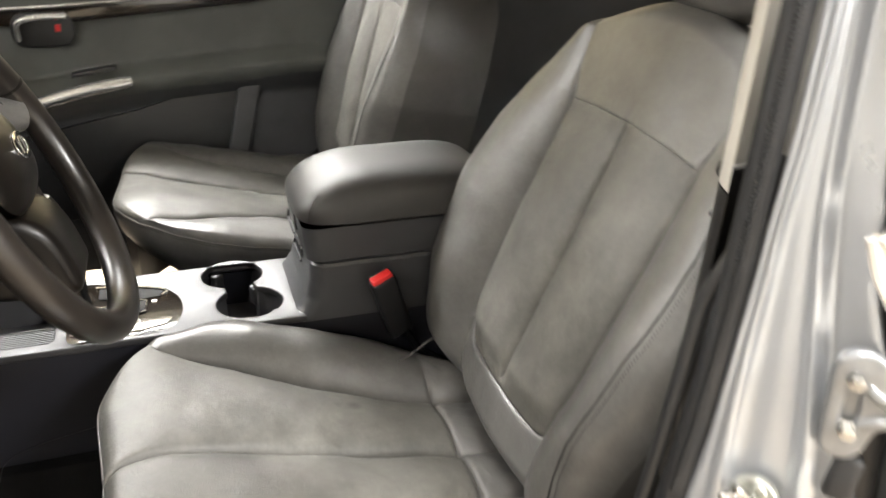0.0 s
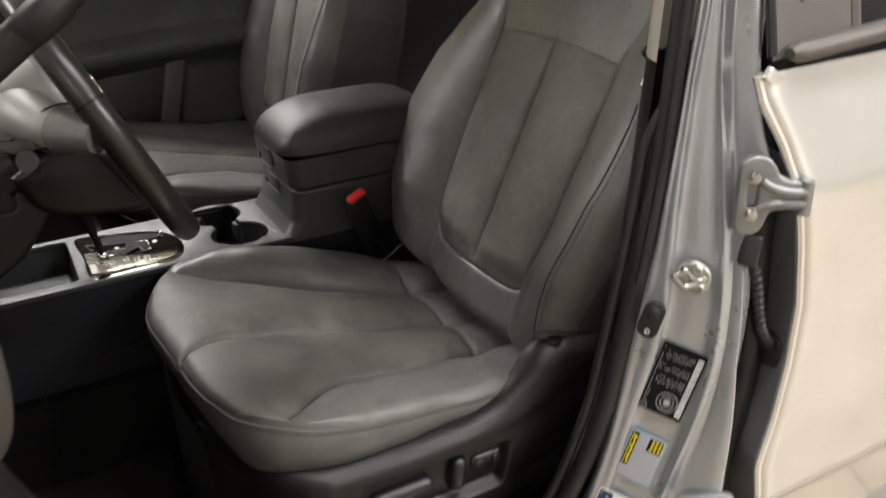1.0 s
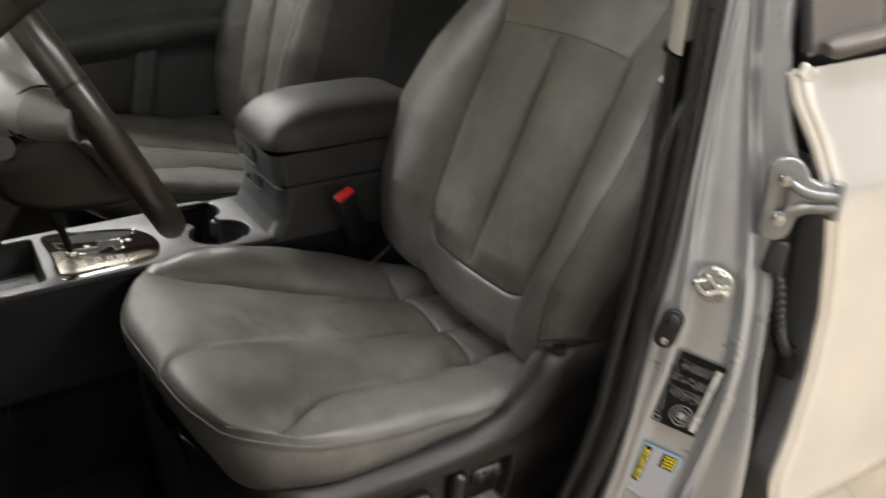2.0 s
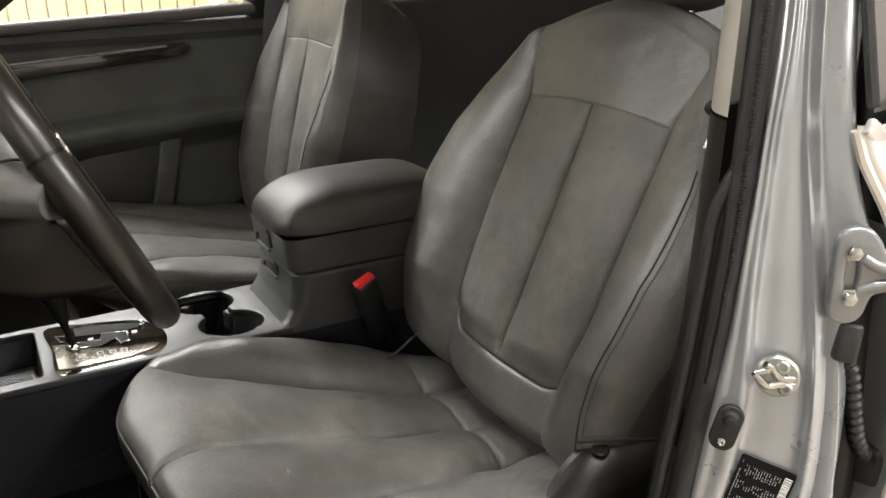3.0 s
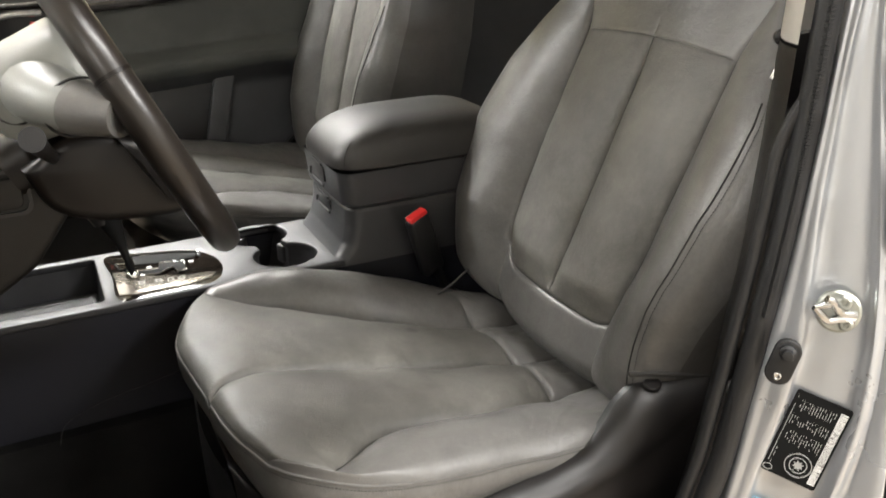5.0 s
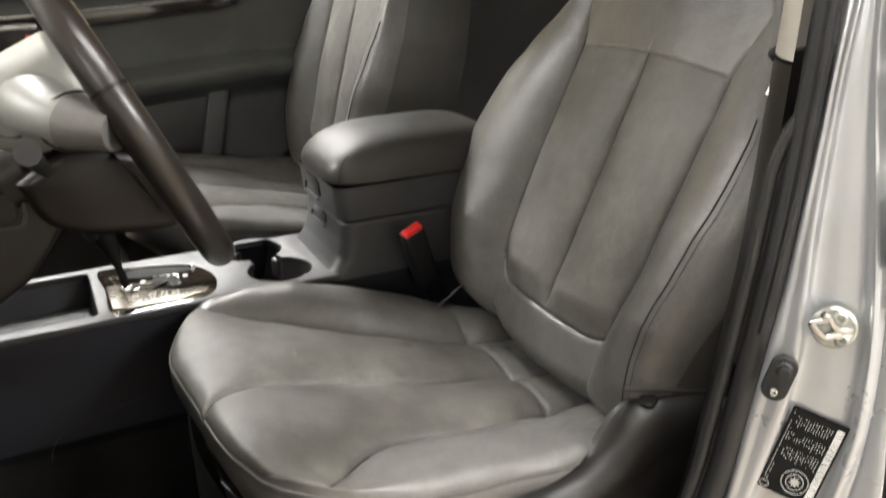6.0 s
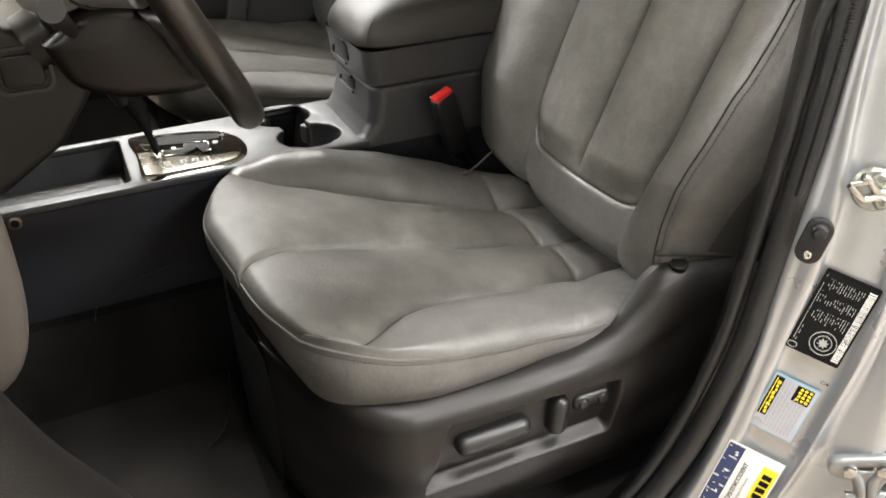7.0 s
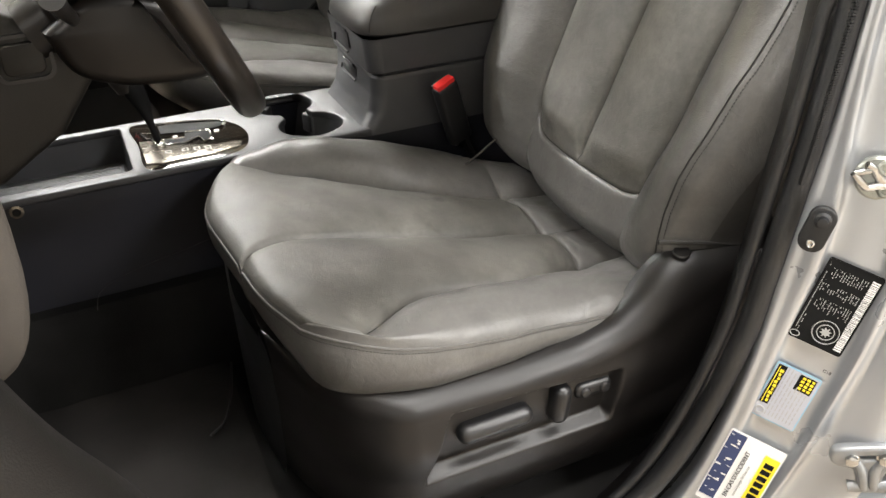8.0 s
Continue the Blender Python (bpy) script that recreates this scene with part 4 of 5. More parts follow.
        part("joint_line", tube([p + (W_UP * 0.62 - W_AX * 0.62) * (0.0445 - 0.023 * k / 17) for k, p in enumerate(line[:13])], 0.0016, 8), BLACK, spoke)
        m0 = line[15]
        for k in range(9):
            a = 2 * math.pi * k / 18 + 1.2
            around = W_UP * math.sin(a) - W_AX * math.cos(a)
            p0 = m0 + around * 0.0262 * (0.95 + 0.1 * abs(math.cos(a)))
            part("stitch", tube([p0 + Vector((0, -side * 0.002, 0)), p0 + Vector((0, side * 0.007, 0)) + around * 0.0005], 0.0010, 6), APPLIQUE, sleeve)
    # column and stalks
    part("column_shroud", tube(smooth_path([WC - W_AX * 0.110, WC - W_AX * 0.12, WC - W_AX * 0.135, WC - W_AX * 0.150], 14), lambda t: 0.034 + 0.006 * math.sin(math.pi * min(1, t * 3)), 24), SHROUD, wheel)
    stalk = tube(smooth_path([WC - W_AX * 0.10 + Vector((0, -0.05, 0.0)), (-0.595, -0.03, 1.120), (-0.598, -0.10, 1.143)], 12), lambda t: 0.007 + 0.0045 * t, 14)
    prof = [(-0.600, 1.062), (-0.585, 1.030), (-0.552, 1.014), (-0.520, 1.009), (-0.470, 1.006), (-0.464, 1.018), (-0.490, 1.070), (-0.556, 1.085)]
    prof = [(q.x, q.y) for q in smooth_path([(a, b, 0) for a, b in prof + prof[:1]], 64)][:-1]
    part("spoke_housing", plate([prof], Matrix(((1, 0, 0, 0), (0, 0, 1, 0.126), (0, 1, 0, 0), (0, 0, 0, 1))), 0.038, 0.014), SHROUD, wheel, "dark brown lower spoke housing")
    part("lower_cover", grid(16, 30, lambda u, v: at(radians(196 + 148 * v), 0.04 + 0.080 * u, -0.034 + 0.008 * u * u)), SHROUD, wheel, "dark brown lower wheel cover")
    part("indicator_stalk", stalk, BLACK, wheel)
    return wheel


def dashboard():
    dash = thing("dashboard", (-0.95, CY, 0.9), "dark olive grey plastic dashboard with lower knee panel", "dashboard")

    def top(u, v):
        y = -0.34 + 1.66 * v
        prof = [(-0.78, 0.86), (-0.765, 0.93), (-0.755, 1.00), (-0.765, 1.06), (-0.80, 1.12), (-0.86, 1.17), (-1.00, 1.185), (-1.30, 1.16)]
        t = u * (len(prof) - 1)
        i = min(int(t), len(prof) - 2)
        f = t - i
        x = prof[i][0] * (1 - f) + prof[i + 1][0] * f
        z = prof[i][1] * (1 - f) + prof[i + 1][1] * f
        return (x + 0.05 * math.exp(-((y - 0.126) / 0.22) ** 2) * (1 if z < 1.1 else 0.3), y, z)
    part("dash_panel", grid(43, 60, top), DASH, dash)

    prof = [(-0.590, 1.036), (-0.581, 1.020), (-0.628, 0.958), (-0.70, 0.912), (-0.95, 0.88), (-0.95, 1.10), (-0.66, 1.078), (-0.622, 1.058)]
    knee = plate([prof], Matrix(((1, 0, 0, 0), (0, 0, 1, 0.21), (0, 1, 0, 0), (0, 0, 0, 1))), 0.095, 0.012)
    panel = part("knee_panel", knee, DASH, dash, "olive grey lower knee panel")
    part("panel_switch", plate([rounded(-0.672, -0.612, 1.014, 1.066, 0.012, 6), rounded(-0.668, -0.616, 1.018, 1.062, 0.010, 6)], Matrix(((1, 0, 0, 0), (0, 0, 1, 0.102), (0, 1, 0, 0), (0, 0, 0, 1))), 0.002), BLACK, panel)
    part("switch_cap", plate([rounded(-0.661, -0.623, 1.025, 1.055, 0.006, 6)], Matrix(((1, 0, 0, 0), (0, 0, 1, 0.102), (0, 1, 0, 0), (0, 0, 0, 1))), 0.004, 0.002), DASH, panel)
    part("centre_stack", grid(20, 16, lambda u, v: (-0.74 - 0.12 * (1 - u) + 0.02 * math.sin(math.pi * v), CY - 0.13 + 0.26 * v, 0.76 + 0.34 * u)), BLACK, dash)
    part("under_dash", box(-1.35, -0.90, -0.36, 1.36, 0.42, 0.90, 0.01), CARPET, dash)
    return dash


# ---- car body ----
PILLAR_Z = [1.42, 1.24, 1.175, 1.105, 1.035, 0.95, 0.88, 0.80, 0.72, 0.65, 0.58, 0.49, 0.40]
INNER = [(0.19, -0.245), (0.157, -0.274), (0.145, -0.279), (0.133, -0.285), (0.119, -0.290), (0.105, -0.294), (0.087, -0.296), (0.068, -0.298), (0.052, -0.303), (0.036, -0.303), (0.016, -0.300), (-0.012, -0.291), (-0.06, -0.27)]
RIDGE = [(0.20, -0.256), (0.166, -0.284), (0.152, -0.287), (0.142, -0.293), (0.130, -0.299), (0.118, -0.309), (0.109, -0.319), (0.092, -0.321), (0.070, -0.317), (0.052, -0.316), (0.033, -0.314), (0.006, -0.306), (-0.04, -0.29)]
OUTER = [(0.205, -0.262), (0.176, -0.296), (0.171, -0.307), (0.168, -0.323), (0.165, -0.340), (0.161, -0.359), (0.156, -0.370), (0.144, -0.379), (0.123, -0.379), (0.102, -0.373), (0.080, -0.369), (0.045, -0.357), (0.00, -0.345)]


def pillar_at(z, line):
    zs = PILLAR_Z[::-1]
    return interp(z, zs, [p[0] for p in line][::-1]), interp(z, zs, [p[1] for p in line][::-1])


def smooth_line(z, line):
    a, b, c = pillar_at(z - 0.03, line), pillar_at(z, line), pillar_at(z + 0.03, line)
    return Vector(((a[0] + 2 * b[0] + c[0]) / 4, (a[1] + 2 * b[1] + c[1]) / 4, z))


LABEL_N = Vector((-0.733, -0.656, 0.180)).normalized()
LABEL_UP = Vector((0.032, -0.008, 0.099)).normalized()


def label_pose(x, y, z, lift=0.0025):
    """A plane lying on the pillar's face; its x runs up the pillar, its y inwards."""
    ex = (LABEL_UP - LABEL_N * LABEL_UP.dot(LABEL_N)).normalized()
    ey = LABEL_N.cross(ex)
    m = Matrix((ex, ey, LABEL_N)).transposed().to_4x4()
    m.translation = Vector((x, y, z)) + LABEL_N * lift
    return m


def car_body():
    body = thing("car_body", (0.3, CY, 0.0), "silver car body shell with open driver's doorway", "car body")

    def pillar_pt(u, v):
        z = 1.42 - 1.02 * u
        i, r, o = (smooth_line(z, line) for line in (INNER, RIDGE, OUTER))
        step = interp(z, [0.40, 0.60, 0.70, 0.80, 0.95, 0.985, 1.01, 1.07, 1.12, 1.42], [1.5, 1.35, 0.95, 0.55, 0.42, 0.5, 0.95, 1.0, 0.85, 0.7])
        seq = [i + Vector((0.03, 0.03, 0)), i, i * 0.5 + r * 0.5 + Vector((-0.004, -0.004, 0)), r + Vector((-0.0062, -0.0056, 0)), r * 0.85 + o * 0.15, r * 0.5 + o * 0.5, r * 0.15 + o * 0.85,
               o + Vector((-0.0065, -0.0070, 0)), o + Vector((0.008, -0.010, 0)), o + Vector((0.014, -0.020, 0)) * step, o + Vector((0.026, -0.042, 0)) * step, o + Vector((0.036, -0.044, 0)) * step, o + Vector((0.040, -0.010, 0))]
        return smooth_path(seq, 61)[round(v * 60)]
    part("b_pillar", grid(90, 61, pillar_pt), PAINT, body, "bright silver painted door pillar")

    # weatherstrip along the doorway
    seal = [(0.150, -0.245, 1.42), (0.128, -0.258, 1.24), (0.109, -0.266, 1.08), (0.088, -0.273, 0.969), (0.068, -0.277, 0.876), (0.048, -0.280, 0.789), (0.027, -0.281, 0.702), (-0.018, -0.270, 0.568), (-0.075, -0.255, 0.470), (-0.16, -0.25, 0.425), (-0.30, -0.25, 0.41), (-0.75, -0.25, 0.41)]
    path = smooth_path(seal, 120)
    part("door_weatherstrip", tube([p + Vector((0.010, -0.010, 0)) for p in path], 0.0135, 12), RUBBER, body, "black rubber door seal")
    
    def lip_at(p):
        return p + Vector((-0.006, 0.008, 0)).lerp(Vector((0.014, -0.015, 0)), ease((p.z - 1.06) / 0.12))
    part("inner_seal_lip", tube([lip_at(p) for p in path], 0.0075, 10), RUBBER, body)

    # inner lower trim of the pillar
    def trim_strip(z0, z1, lift):
        run = [p for p in smooth_path(seal, 400) if z0 <= p.z <= z1 and p.x > -0.16]

        def trim(u, v):
            p = run[round(u * (len(run) - 1))]
            x1 = interp(p.z, [0.40, 0.478, 0.596, 0.698, 0.763, 0.933, 1.064, 1.42], [-0.10, -0.001, 0.070, 0.092, 0.104, 0.130, 0.141, 0.166])
            a, b = Vector((p.x - 0.004, p.y + 0.008, p.z)), Vector((x1, -0.198, p.z))
            q = a.lerp(b, min(1, v * 1.6))
            if v > 0.625:
                q = b + Vector((0.10, 0.02, 0)) * (v - 0.625) / 0.375
            return q + Vector((-0.006 * math.sin(math.pi * min(1, v * 1.6)) - lift, -lift, 0))
        return grid(70, 17, trim)
    part("pillar_trim", trim_strip(0.40, 1.178, 0.0), PLASTIC, body, "dark grey plastic pillar trim")
    part("pillar_cover", trim_strip(1.176, 1.42, 0.004), BEIGE, body, "pale grey upper pillar cover")
    rib = [p + Vector((0.003, -0.0185, 0)) for p in smooth_path(seal, 900) if 0.90 < p.z < 1.42]
    ridges = [box(p.x - 0.004, p.x + 0.004, p.y - 0.004, p.y + 0.004, p.z - 0.0010, p.z + 0.0010, 0) for p in rib[::2]]
    part("seal_ribs", merge(*ridges), RUBBER, body, kind="stuff")

    # sills and floor
    part("sill", box(-1.2, 0.06, -0.36, -0.24, 0.30, 0.412, 0.02, 3), PAINT, body)
    part("sill_trim", box(-1.0, -0.02, -0.262, -0.16, 0.36, 0.418, 0.012, 3), PLASTIC, body)
    part("rear_sill", box(0.06, 1.3, -0.37, -0.26, 0.28, 0.40, 0.02, 3), PAINT, body)
    part("floor_mat", grid(40, 40, lambda u, v: (-0.98 + 0.50 * u, -0.16 + 0.50 * v, 0.436 + 0.004 * noise.noise((u * 9, v * 9, 4.0)) + 0.02 * max(0, 0.3 - u))), MAT, body, "dark grey carpet floor mat")
    part("floor_carpet", grid(80, 60, lambda u, v: (-1.3 + 2.6 * u, -0.26 + 1.56 * v, 0.425 + 0.006 * noise.noise((u * 30, v * 20, 1.0)))), CARPET, body, "black carpeted floor")
    def tunnel(u, v):
        y = CY - 0.20 + 0.40 * v
        return (-1.2 + 1.6 * u, y, 0.42 + 0.150 * min(1, 8 * min(v, 1 - v)) ** 0.6)
    part("tunnel_carpet", grid(30, 40, tunnel), CARPET, body)
    # roof, rear, far pillars
    part("roof", grid(30, 30, lambda u, v: (-0.55 + 2.6 * u, -0.13 + 1.27 * v, 1.66 + 0.05 * math.sin(math.pi * v) + 0.03 * math.sin(math.pi * u))), HEADLINER, body, "pale cloth headliner and silver roof")
    part("roof_skin", grid(30, 30, lambda u, v: (-0.57 + 2.64 * u, -0.15 + 1.31 * v, 1.70 + 0.05 * math.sin(math.pi * v) + 0.03 * math.sin(math.pi * u))), PAINT_LIT, body)
    part("near_roof_rail", tube([(-0.55, -0.16, 1.66), (0.3, -0.17, 1.70), (2.05, -0.16, 1.66)], 0.045, 10), PAINT, body)
    part("far_roof_rail", tube([(-0.55, 1.17, 1.66), (0.3, 1.18, 1.70), (2.05, 1.17, 1.66)], 0.045, 10), BEIGE, body)
    part("a_pillar", tube(smooth_path([(-1.25, -0.40, 0.86), (-0.605, -0.35, 1.303), (-0.56, -0.345, 1.335), (-0.15, -0.20, 1.62)], 30), 0.0145, 12), DASH, body, "dark trimmed windscreen pillar")
    part("far_a_pillar", tube([(-1.40, 1.36, 1.10), (-0.95, 1.26, 1.45), (-0.55, 1.16, 1.67)], 0.04, 10), BLACK, body)
    part("far_b_pillar", grid(30, 12, lambda u, v: (0.02 + 0.13 * v + 0.20 * (0.42 + 1.25 * u - 0.42) * 0.55, 1.33 - 0.02 * math.sin(math.pi * v) - 0.14 * u * u, 0.42 + 1.25 * u)), DOORCARD, body)
    part("windscreen", grid(10, 10, lambda u, v: (-1.38 + 0.83 * u, -0.30 + 0.14 * u + (1.60 - 0.28 * u) * v, 1.12 + 0.54 * u)), GLASS, body).visible_shadow = False
    part("bonnet", grid(10, 10, lambda u, v: (-2.3 + 0.95 * u, -0.30 + 1.6 * v, 1.0 + 0.13 * u)), PAINT_LIT, body)
    part("rear_quarter", box(1.30, 2.2, -0.40, -0.32, 0.45, 1.2, 0.03, 3), PAINT_LIT, body)
    part("far_quarter", box(0.30, 2.2, 1.33, 1.40, 0.40, 1.22, 0.02, 3), DOORCARD, body)
    part("tailgate", box(2.02, 2.14, -0.30, 1.30, 0.42, 1.70, 0.03, 3), DOORCARD, body)
    return body


def striker(body):
    m0 = Vector((0.126, -0.345, 0.918))
    n = LABEL_N
    plate_m = n.to_track_quat("Z", "Y").to_matrix().to_4x4()
    plate_m.translation = m0 + n * 0.004
    base = part("door_striker", lathe([(0.0225, -0.006), (0.0225, 0.002), (0.020, 0.004), (0.0, 0.004)], plate_m, 28), ZINC, body, "zinc plated door striker")
    across = LABEL_UP.cross(n).normalized()
    if across.x < 0:
        across = -across

    def on(h, v, d):
        return m0 + across * h + LABEL_UP * v + n * d
    upper = [on(0.016, 0.003, 0.006), on(0.004, 0.001, 0.011), on(-0.005, 0.006, 0.018), on(-0.011, 0.012, 0.026), on(-0.018, 0.014, 0.030)]
    lower = [on(0.017, -0.003, 0.006), on(0.004, -0.005, 0.011), on(-0.007, -0.010, 0.018), on(-0.016, -0.005, 0.026), on(-0.025, 0.001, 0.030)]
    part("striker_loop", tube(smooth_path(upper, 20), lambda t: 0.0052 - 0.0014 * t, 12), STEEL, base)
    part("striker_loop", tube(smooth_path(lower, 20), lambda t: 0.0054 - 0.0016 * t, 12), STEEL, base)
    part("striker_bar", tube([on(-0.025, 0.001, 0.030), on(-0.012, 0.0095, 0.027)], 0.0036, 12), STEEL, base)
    for h, v in ((0.001, 0.0125), (0.011, -0.0085)):
        part("striker_bolt", lathe([(0.0075, 0.0), (0.0075, 0.004), (0.0055, 0.006), (0.0035, 0.006), (0.003, 0.003), (0.0, 0.003)], Matrix.Translation(across * h + LABEL_UP * v + n * 0.004) @ plate_m, 16), ZINC, base)
    # courtesy light switch
    s = label_pose(0.082, -0.324, 0.862, 0.003)
    sw = part("door_switch", plate([rounded(-0.027, 0.021, -0.012, 0.012, 0.011, 8)], s, 0.003, 0.002), RUBBER, body, "black rubber courtesy light switch")
    part("switch_plunger", lathe([(0.009, 0.0), (0.009, 0.009), (0.006, 0.011), (0.0055, 0.020), (0.0, 0.021)], s @ pose(0.010, 0.0, 0.002), 16), RUBBER, sw)
    part("switch_screw", lathe([(0.0045, 0.0), (0.0045, 0.003), (0.003, 0.004), (0.0, 0.003)], s @ pose(-0.019, 0.0, 0.004), 14), STEEL, sw)


def bars(m, rows, mat, parent, name="print"):
    """Plain print bars: rows of x0, x1, y0, y1 on the plane m."""
    bm = bmesh.new()
    for x0, x1, y0, y1 in rows:
        bm.faces.new([bm.verts.new(m @ Vector(p)) for p in ((x0, y0, 0), (x1, y0, 0), (x1, y1, 0), (x0, y1, 0))])
    return part(name, bm, mat, parent, smooth=False)


def labels(body):
    # black certification label: x up the pillar, y inwards
    m = label_pose(0.1055, -0.3485, 0.766)
    lab = part("certification_label", plate([rounded(-0.052, 0.052, -0.030, 0.030, 0.003, 4)], m, 0.0004), LABEL_BLACK, body, "black certification label with barcode", smooth=False)
    up = m @ pose(0, 0, 0.0012)
    rnd = random.Random(5)
    code, x = [], -0.046
    while x < 0.044:
        w = rnd.choice((0.0008, 0.0012, 0.0018))
        code.append((x, x + w, -0.0275, -0.0195))
        x += w + rnd.choice((0.0006, 0.0009))
    bars(up, code, LABEL_WHITE, lab, "barcode")
    rows = []
    for k, y in enumerate(np.arange(0.0262, -0.0160, -0.0028)):
        for x0, x1 in (((-0.038, 0.046),) if k == 0 else ((-0.040, -0.016), (0.012, 0.026)) if k == 1 else ((-0.012, 0.004), (0.009, 0.022), (0.028, 0.042))):
            x = x0 + (rnd.uniform(0.0, 0.006) if k > 1 else 0.0)
            while x < x1:
                w = rnd.uniform(0.0010, 0.0032)
                if rnd.random() < (0.92 if k == 0 else 0.72):
                    rows.append((x, min(x + w, x1), y - 0.00045, y + 0.00045))
                x += w + 0.0009
    bars(up, rows, PRINT, lab)
    seal = [up @ Vector((-0.031 + r * math.cos(a), -0.004 + r * math.sin(a), 0)) for r in (0.014,) for a in np.linspace(0, 2 * math.pi, 41)]
    part("round_seal", tube(seal, 0.0005, 5), PRINT, lab)
    part("round_seal", tube([up @ Vector((-0.031 + 0.009 * math.cos(a), -0.004 + 0.009 * math.sin(a), 0)) for a in np.linspace(0, 2 * math.pi, 41)], 0.0005, 5), PRINT, lab)
    part("maker_mark", tube([up @ Vector((-0.046 + 0.0035 * math.cos(a), 0.024 + 0.0050 * math.sin(a), 0)) for a in np.linspace(0, 2 * math.pi, 25)], 0.0005, 5), PRINT, lab)
    leaf = [(-0.031 + (0.0065 if k % 2 else 0.0035) * math.cos(radians(k * 22.5)), -0.004 + (0.0065 if k % 2 else 0.0035) * math.sin(radians(k * 22.5))) for k in range(16)]
    part("leaf_mark", plate([leaf], up, 0.0001), PRINT, lab, smooth=False)

    # blue edged emission label
    m = label_pose(0.0690, -0.3400, 0.647)
    em = part("emission_label", plate([rounded(-0.038, 0.038, -0.026, 0.026, 0.003, 4)], m, 0.0004), LABEL_BLUE, body, "pale blue edged label with yellow blocks", smooth=False)
    up = m @ pose(0, 0, 0.0010)
    bars(up, [(-0.0365, 0.0365, -0.0245, 0.0245)], LABEL_LILAC, em, "label_paper")
    up = m @ pose(0, 0, 0.0014)
    bars(up, [(-0.018, 0.036, 0.0135, 0.0235), (0.014, 0.035, -0.0215, -0.002)], LABEL_BLACK, em, "black_block")
    up = m @ pose(0, 0, 0.0018)
    bars(up, [(-0.015 + 0.0052 * k, -0.0110 + 0.0052 * k, 0.0150 + 0.0008 * (k % 2), 0.0178 + 0.0008 * (k % 3)) for k in range(9)] + [(-0.017, 0.034, 0.0205, 0.0215)] + [(0.0165 + 0.0046 * k, 0.0195 + 0.0046 * k, -0.0200 + 0.0052 * r, -0.0163 + 0.0052 * r - 0.0006 * ((k + r) % 2)) for k in range(4) for r in range(3)], LABEL_YELLOW, em, "yellow_print")
    rows = []
    for y in np.arange(-0.019, 0.011, 0.0042):
        x = -0.031
        while x < (0.010 if y < -0.001 else 0.03):
            w = rnd.uniform(0.004, 0.010)
            rows.append((x, x + w, y, y + 0.0012))
            x += w + 0.002
    bars(up, rows, PRINT, em)
    part("round_mark", tube([up @ Vector((-0.028 + 0.0045 * math.cos(a), 0.018 + 0.0045 * math.sin(a), 0)) for a in np.linspace(0, 2 * math.pi, 25)], 0.0006, 5), PRINT, em)
    part("lettering", lettering("C18", 0.0055, label_pose(0.0935, -0.3605, 0.690, 0.003) @ pose(0, 0, 0, 0, 0, -90)), LABEL_BLACK, em, smooth=False)

    # white repair shop sticker
    m = label_pose(0.0290, -0.3330, 0.533)
    st = part("shop_sticker", plate([rounded(-0.055, 0.055, -0.034, 0.034, 0.002, 3)], m, 0.0004), LABEL_WHITE, body, "white shop sticker with navy and yellow bands", smooth=False)
    up = m @ pose(0, 0, 0.0012)
    bars(up, [(-0.047, 0.053, 0.0135, 0.0325)], LABEL_NAVY, st, "navy_band")
    bars(up, [(-0.055, 0.042, -0.032, -0.014)], LABEL_YELLOW, st, "yellow_band")
    up2 = m @ pose(0, 0, 0.0016)
    part("lettering", lettering("EN CAS D'ACCIDENT", 0.0075, up2 @ pose(-0.036, 0.002, 0)), LABEL_BLACK, st, smooth=False)
    bars(up2, [(-0.043 + 0.0098 * k, -0.0358 + 0.0098 * k, -0.0285, -0.0175) for k in range(8)], LABEL_BLACK, st, "number_bar")
    part("lettering", lettering("remorquage 24 heures", 0.0052, up2 @ pose(-0.030, -0.0055, 0)), PRINT, st, smooth=False)
    worn = []
    for _ in range(24):
        x, y = rnd.uniform(-0.047, 0.050), rnd.choice((rnd.uniform(0.0135, 0.020), rnd.uniform(0.0135, 0.031)))
        worn.append((x, x + rnd.uniform(0.0006, 0.0022), y, min(0.0325, y + rnd.uniform(0.002, 0.008))))
    bars(up2, worn, LABEL_WHITE, st, "worn_mark")


# ---- rear door ----
DOOR_EDGE_Z = [0.34, 0.42, 0.476, 0.551, 0.611, 0.684, 0.778, 0.869, 0.959, 1.044, 1.10, 1.15, 1.185]
DOOR_EDGE_X = [0.37, 0.31, 0.278, 0.241, 0.231, 0.248, 0.260, 0.260, 0.244, 0.222, 0.200, 0.172, 0.163]


def door_skin_y(z):
    return sum(interp(z + d, [0.33, 0.45, 0.52, 0.545, 0.60, 0.80, 1.00, 1.035, 1.06, 1.19, 1.25], [-0.362, -0.388, -0.404, -0.420, -0.418, -0.417, -0.4175, -0.417, -0.411, -0.380, -0.365]) for d in (-0.012, -0.006, 0.0, 0.006, 0.012)) / 5


